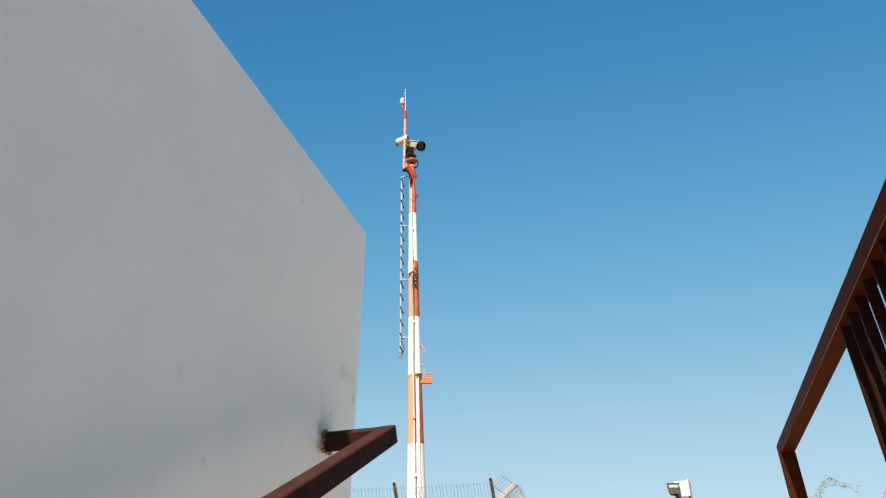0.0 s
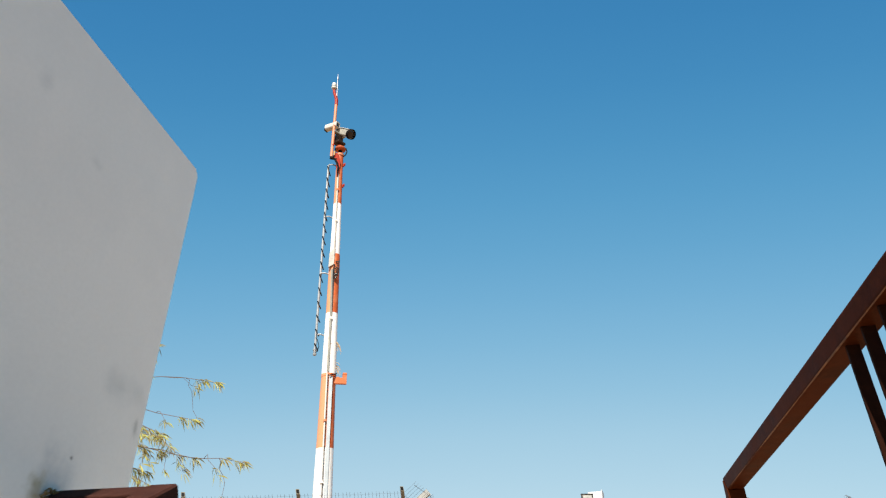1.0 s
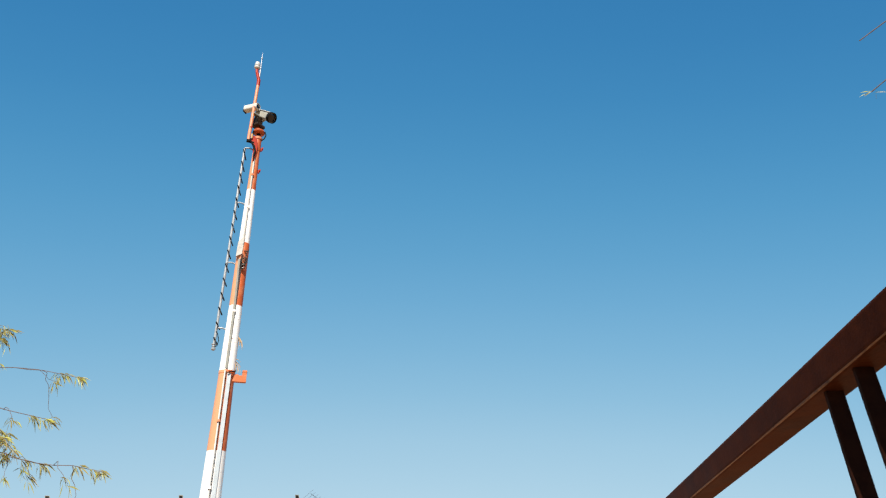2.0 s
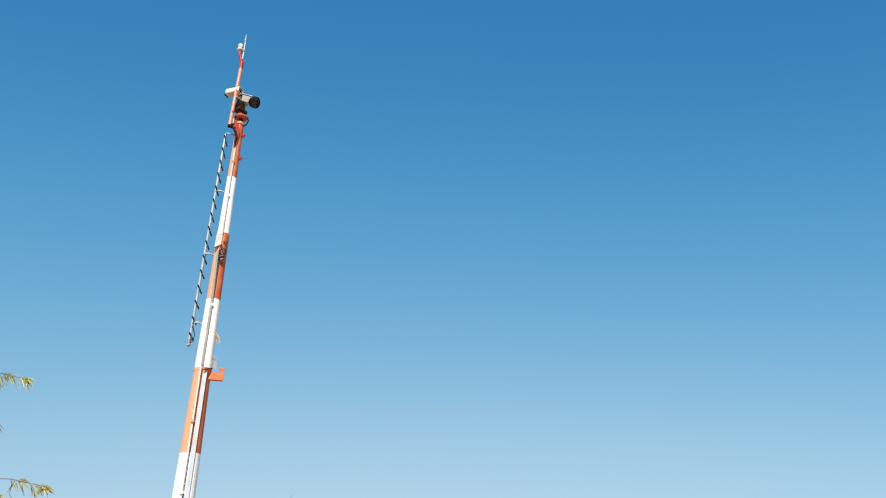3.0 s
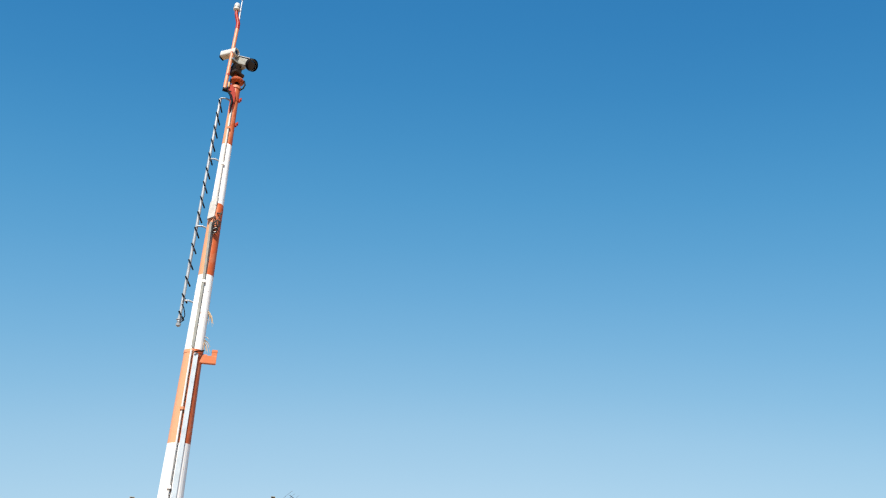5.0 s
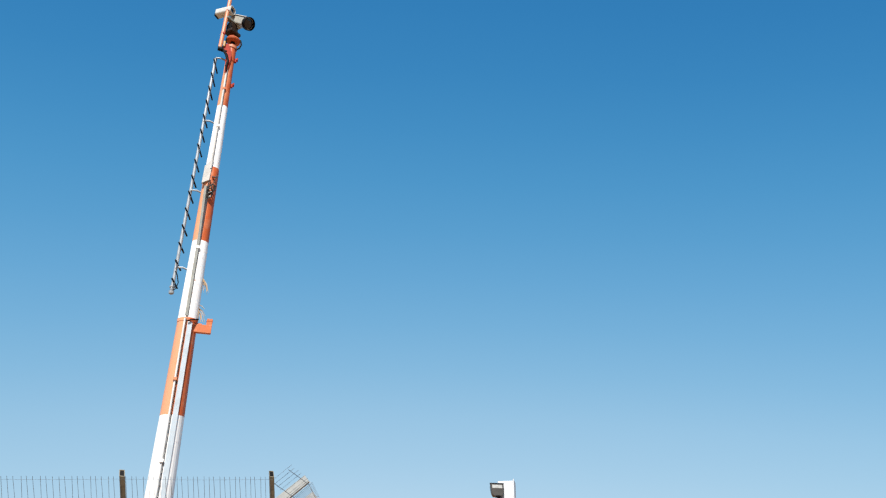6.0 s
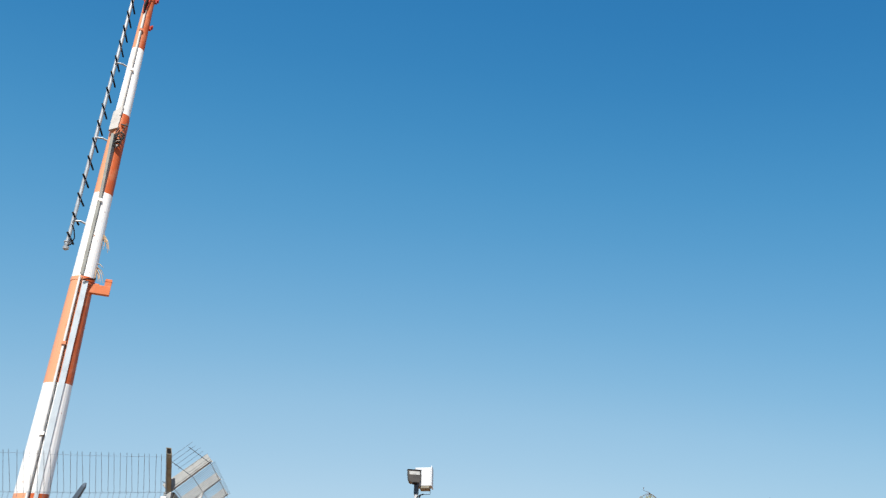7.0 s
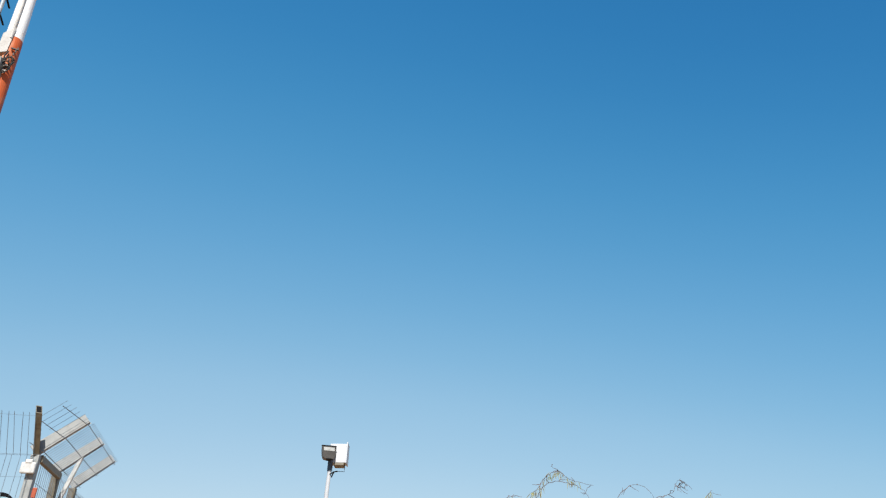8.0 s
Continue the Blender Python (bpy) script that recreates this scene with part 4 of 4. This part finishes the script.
# ---- street light ----
def flood_lamp():
    x, y = 1.96, 24.7
    thing = tagged(empty("street_lamp", pose(x, y, 0)), "white pole with a bronze floodlight and a white box", "street lamp")
    bm = fresh()
    sweep(bm, [(-0.06, 0, 0), (-0.055, 0, 2.0), (-0.04, 0, 3.6), (-0.01, 0, 4.25)], [0.07, 0.066, 0.06, 0.055], 16)
    part("pole", bm, M_LAMP, thing)
    bm = fresh()
    sweep(bm, [(-0.01, 0, 4.2), (0.0, 0, 4.62)], 0.075, 12)
    part("collar", bm, M_SLATE, thing, "dark pole top")
    # floodlight, tilted to the ground in front
    mm = Matrix.Translation((-0.10, -0.12, 4.67)) @ pose(0, 0, 0, -14, 0, 12)
    bm = fresh()
    outline = [(-0.222, 0.18), (-0.212, 0.196), (0.212, 0.196), (0.222, 0.18), (0.205, -0.06), (0.178, -0.15), (0.125, -0.205), (-0.125, -0.205), (-0.178, -0.15), (-0.205, -0.06)]
    f = [bm.verts.new(mm @ Vector((x, -0.12, z))) for x, z in outline]
    g = [bm.verts.new(mm @ Vector((x * 0.82, 0.10, z * 0.82))) for x, z in outline]
    bm.faces.new(f)
    bm.faces.new(list(reversed(g)))
    for k in range(len(outline)):
        bm.faces.new((f[k], g[k], g[(k + 1) % len(outline)], f[(k + 1) % len(outline)]))
    bmesh.ops.recalc_face_normals(bm, faces=bm.faces[:])
    bmesh.ops.bevel(bm, geom=bm.edges[:], offset=0.006, segments=1, affect="EDGES")
    head = part("floodlight", bm, M_LAMPDARK, thing, "bronze floodlight")
    bm = fresh()
    box(bm, (-0.225, -0.135, 0.184), (0.225, -0.05, 0.202), 0.006, m=mm)
    part("visor", bm, M_DARK, head, "dark visor")
    bm = fresh()
    box(bm, (-0.165, -0.128, 0.035), (0.165, -0.112, 0.145), 0.006, m=mm)
    part("glass", bm, M_GLASS, head, "grey lamp glass")
    bm = fresh()
    box(bm, (-0.07, -0.15, -0.235), (0.07, -0.02, -0.195), 0.01, m=mm)
    part("hinge", bm, M_DARK, head)
    # white box behind
    mm = Matrix.Translation((0.27, 0.12, 4.73)) @ pose(0, 0, 0, -8, 0, -12)
    bm = fresh()
    box(bm, (-0.30, -0.16, -0.32), (0.20, 0.16, 0.25), 0.025, m=mm)
    part("white_box", bm, M_LAMP, thing, "white equipment box")
    bm = fresh()
    box(bm, (0.20, -0.22, -0.34), (0.235, 0.20, 0.28), 0.012, m=mm)
    part("cover_plate", bm, M_LAMP, thing)
    bm = fresh()
    box(bm, (-0.14, -0.17, -0.40), (0.16, 0.14, -0.315), 0.015, m=mm)
    part("gland_plate", bm, M_OLIVE, thing)
    bm = fresh()
    sweep(bm, [(0.0, -0.06, 4.10), (0.10, -0.04, 4.17), (0.22, -0.02, 4.20)], 0.018, 6)
    sweep(bm, [(0.05, -0.06, 4.02), (0.12, -0.05, 4.18)], 0.02, 6)
    sweep(bm, [(0.20, 0.0, 4.20), (0.42, 0.0, 4.20), (0.42, 0.0, 4.40)], 0.009, 5)
    part("bracket", bm, M_DARK, thing)


flood_lamp()


# ---- trees ----
def leaf_tuft(bm, p, d, rng, size=0.15, n=9, droop=1.0):
    """A hanging spray of narrow, slightly curved leaflets."""
    a0 = rng.uniform(0, 2 * math.pi)
    lean = Vector((math.cos(a0), math.sin(a0), 0)) * 0.3
    for k in range(n):
        a = rng.uniform(0, 2 * math.pi)
        v = (Vector((math.cos(a), math.sin(a), rng.uniform(-0.2, 0.2))) * 0.42 + lean + d * 0.5 + Vector((0, 0, -droop * rng.uniform(0.1, 1.5)))).normalized()
        ln = size * rng.uniform(0.5, 1.2)
        w = v.cross(Vector((rng.uniform(-1, 1), rng.uniform(-1, 1), rng.uniform(-0.4, 0.4)))).normalized() * ln * rng.uniform(0.022, 0.042)
        q = p + Vector((rng.uniform(-1, 1), rng.uniform(-1, 1), rng.uniform(-0.5, 0.5))) * size * 0.22
        c = q + v * ln * 0.5 + Vector((0, 0, 0.05 * ln))
        e = q + v * ln - Vector((0, 0, 0.06 * ln * droop))
        b0, b1, b2, b3 = bm.verts.new(q), bm.verts.new(c + w), bm.verts.new(e), bm.verts.new(c - w)
        bm.faces.new((b0, b1, b2))
        bm.faces.new((b0, b2, b3))


def bough_points(a, b, lift, n, rng, wob=0.05):
    """An arching, crooked line from a to b."""
    L = (b - a).length
    kinks = [Vector((0, 0, 0))]
    for i in range(n):
        kinks.append(kinks[-1] * 0.75 + Vector((rng.uniform(-1, 1), rng.uniform(-1, 1), rng.uniform(-1, 1))) * wob * 2.2 * L / n)
    pts = []
    for i in range(n + 1):
        t = i / n
        pts.append(a.lerp(b, t) + Vector((0, 0, lift * math.sin(math.pi * t ** 0.7))) + kinks[i] * min(1, 4 * (1 - t)))
    return pts


def spray(wood, leaves, a, b, lift, r0, rng, leafy=1.0, side=True, size=0.16, start=0.3):
    """A bough with side twigs; leaves hang in clumps with bare stretches between."""
    n = 20
    pts = bough_points(a, b, lift, n, rng, 0.10)
    sweep(wood, pts, [r0 * (1 - 0.85 * i / n) + 0.002 for i in range(n + 1)], 6)
    L = (b - a).length
    clump = 0.0
    for i in range(1, n + 1):
        d = (pts[i] - pts[i - 1]).normalized()
        t = i / n
        clump = rng.uniform(0.5, 1.5) if rng.random() < 0.35 else clump * 0.6
        if t > 0.9:
            clump = max(clump, 1.0)
        if t > start:
            for j in range(int(round(leafy * clump * (1.0 + 2.4 * t)))):
                leaf_tuft(leaves, pts[i - 1].lerp(pts[i], rng.random()), d, rng, size)
        if side and 0.3 < t < 0.92 and rng.random() < 0.62:
            s = Vector((rng.uniform(-1, 1), rng.uniform(-1, 1), rng.uniform(-0.9, 0.12))).normalized()
            e = pts[i] + (d * 0.9 + s * 0.9).normalized() * L * rng.uniform(0.06, 0.17)
            sub = bough_points(pts[i], e, 0.02 * L, 6, rng, 0.16)
            sweep(wood, sub, [r0 * 0.3 * (1 - 0.7 * k / 6) + 0.0015 for k in range(7)], 5)
            for k in range(1, 7):
                for j in range(int(round(leafy * rng.uniform(0.0, 1.2) * (0.6 + 0.4 * (k > 3))))):
                    leaf_tuft(leaves, sub[k], d, rng, size)
            if leafy > 0.6:
                leaf_tuft(leaves, sub[6], d, rng, size, 5)


def tree(name, label, base, trunk_top, boughs, crown, seed, leafy=1.0, size=0.14, bough=0.022, start=0.4):
    """boughs: (start on the trunk 0..1, tip, lift). crown: centre, radii and count of further boughs."""
    rng = random.Random(seed)
    base, trunk_top = Vector(base), Vector(trunk_top)
    thing = tagged(empty(name, pose(*base)), label, "tree")
    wood, leaves = fresh(), fresh()
    trunk = fresh()
    tp = [Vector((0, 0, 0)), (trunk_top - base) * 0.35 + Vector((0.08, -0.05, 0)), (trunk_top - base) * 0.7 + Vector((-0.05, 0.06, 0)), trunk_top - base]
    sweep(trunk, [tp[0] - Vector((0, 0, 0.15))] + tp, [0.21, 0.17, 0.125, 0.10, 0.05], 10)
    part("trunk", trunk, M_BARK, thing)
    at = lambda t: tp[0].lerp(tp[3], t)
    for t, tip, lift in boughs:
        spray(wood, leaves, at(t), Vector(tip) - base, lift, bough, rng, leafy, start < 0.8, size, start)
    c, rad, n = crown
    for k in range(n):
        a = rng.uniform(0, 2 * math.pi)
        z = rng.uniform(-0.6, 1.0)
        tip = Vector(c) - base + Vector((rad[0] * math.cos(a) * math.sqrt(1 - z * z * 0.7), rad[1] * math.sin(a) * math.sqrt(1 - z * z * 0.7), rad[2] * z)) * rng.uniform(0.75, 1.05)
        spray(wood, leaves, at(rng.uniform(0.45, 1.0)), tip, rng.uniform(0.15, 0.5), 0.035, rng, max(leafy, 0.8), True, size)
    part("limb", wood, M_TWIG, thing)
    tagged(part("crown", leaves, M_LEAF, thing, "sparse yellow-green drooping leaves"), kind="stuff")
    return thing


tree("tree", "wispy tree with drooping yellow-green leaves beyond the wall", (-7.6, 7.4, 0), (-7.2, 7.2, 4.0),
     [(1.0, (-4.73, 7.0, 4.10), 0.12), (1.0, (-3.66, 7.0, 3.43), 0.04), (1.0, (-3.88, 7.05, 2.92), 0.0),
      (0.80, (-2.97, 6.8, 2.25), -0.06), (1.0, (-5.85, 7.0, 4.66), 0.2), (0.97, (-4.41, 7.1, 2.77), 0.0),
      (0.85, (-4.27, 6.9, 2.02), 0.0), (0.90, (-4.15, 6.7, 2.62), -0.05), (0.82, (-3.75, 6.9, 2.36), 0.0),
      (0.75, (-4.6, 7.2, 2.30), 0.03), (0.70, (-4.75, 6.8, 1.95), 0.05), (0.88, (-5.0, 6.9, 2.75), 0.0)],
     ((-8.1, 7.6, 3.5), (1.3, 1.8, 1.2), 24), 21, leafy=0.75, size=0.16, bough=0.0085, start=0.52)
rail_tree = tree("tree", "leaning tree whose thin bough hangs over the guard rail", (7.4, -1.2, 0), (7.0, -0.8, 3.6),
     [(0.95, (3.40, 2.2, 3.235), 0.75), (0.98, (3.465, 2.2, 3.645), 0.75)],
     ((7.7, -1.6, 3.4), (1.8, 1.8, 1.2), 16), 5, leafy=0.45, size=0.10, bough=0.010, start=1.1)


def tip_leaves(thing, p):
    """A few stiff pale leaves at the end of a bare twig."""
    rng = random.Random(3)
    bm = fresh()
    for s in range(3):
        leaf_tuft(bm, Vector(p) - Vector(thing.location) + Vector((0.02 * s, 0, -0.004 * s)), Vector((-0.7, 0, 0.1)), rng, 0.05, 3, 0.3)
    part("leaves", bm, M_LEAF, thing, "few pale leaves")["kind"] = "stuff"


tip_leaves(rail_tree, (3.385, 2.2, 3.235))
shrub = tree("shrub", "half-bare shrub with thin arching twigs", (5.0, 13.4, 0), (5.1, 13.2, 1.3),
     [], ((5.0, 13.4, 1.0), (1.5, 1.2, 0.8), 24), 8, leafy=0.35, size=0.12)


def arching_twigs(thing):
    """Long bare shoots that arch over the shrub's top."""
    rng = random.Random(31)
    o = Vector(thing.location)
    for line, leaf in (([(4.15, 1.4), (4.19, 2.0), (4.20, 2.26), (4.22, 2.44), (4.34, 2.58), (4.48, 2.61), (4.60, 2.54), (4.77, 2.50), (4.97, 2.46)], 6),
                       ([(4.50, 2.61), (4.44, 2.65), (4.37, 2.68)], 0),
                       ([(4.20, 2.30), (4.26, 2.42), (4.42, 2.49), (4.59, 2.47), (4.74, 2.44), (4.84, 2.39), (4.92, 2.25)], 0),
                       ([(4.0, 1.6), (4.08, 2.27), (4.15, 2.36), (4.26, 2.50)], 3),
                       ([(5.15, 1.5), (5.25, 2.1), (5.33, 2.31), (5.44, 2.43), (5.60, 2.50), (5.76, 2.44), (5.87, 2.30)], 0),
                       ([(5.60, 1.6), (5.80, 2.2), (5.89, 2.33), (6.05, 2.37), (6.15, 2.43), (6.22, 2.53), (6.28, 2.60)], 0),
                       ([(6.26, 2.57), (6.31, 2.56), (6.37, 2.50)], 0),
                       ([(6.27, 2.54), (6.32, 2.52), (6.38, 2.45)], 0),
                       ([(6.25, 2.50), (6.30, 2.47), (6.35, 2.40)], 0),
                       ([(6.4, 1.5), (6.58, 2.2), (6.65, 2.36), (6.77, 2.44), (6.86, 2.40)], 4),
                       ([(3.55, 1.5), (3.66, 2.1), (3.74, 2.26), (3.86, 2.29), (3.96, 2.28)], 2)):
        pts = [Vector((x, 13.0 + rng.uniform(-0.06, 0.06), z)) - o for x, z in line]
        fine = []
        for i in range(len(pts) - 1):
            p0, p1, p2, p3 = pts[max(i - 1, 0)], pts[i], pts[i + 1], pts[min(i + 2, len(pts) - 1)]
            for k in range(4):
                t = k / 4
                c = (p1 * 2 + (p2 - p0) * t + (p0 * 2 - p1 * 5 + p2 * 4 - p3) * t * t + (p1 * 3 - p0 - p2 * 3 + p3) * t ** 3) * 0.5
                fine.append(c + Vector((rng.uniform(-1, 1), rng.uniform(-1, 1), rng.uniform(-1, 1))) * 0.007)
        fine.append(pts[-1])
        wood, leaves = fresh(), fresh()
        n = len(fine) - 1
        sweep(wood, fine, [0.0050 - 0.003 * k / n for k in range(n + 1)], 5)
        for k in range(n // 3, n):
            if rng.random() < 0.3:
                e = fine[k] + Vector((rng.uniform(-0.12, 0.16), rng.uniform(-0.1, 0.1), rng.uniform(-0.14, 0.06)))
                sweep(wood, bough_points(fine[k], e, 0.01, 5, rng, 0.2), [0.004, 0.004, 0.0035, 0.003, 0.0025, 0.002], 4)
        twig = part("twig", wood, M_TWIG, thing)
        if leaf:
            for k in range(n // 3, n - 3):
                if rng.random() < 0.2 * leaf:
                    leaf_tuft(leaves, fine[k], Vector((0, 0, -0.5)), rng, 0.11, 5)
            if leaves.verts:
                part("leaves", leaves, M_LEAF, twig, "few yellow-green leaves")["kind"] = "stuff"


arching_twigs(shrub)
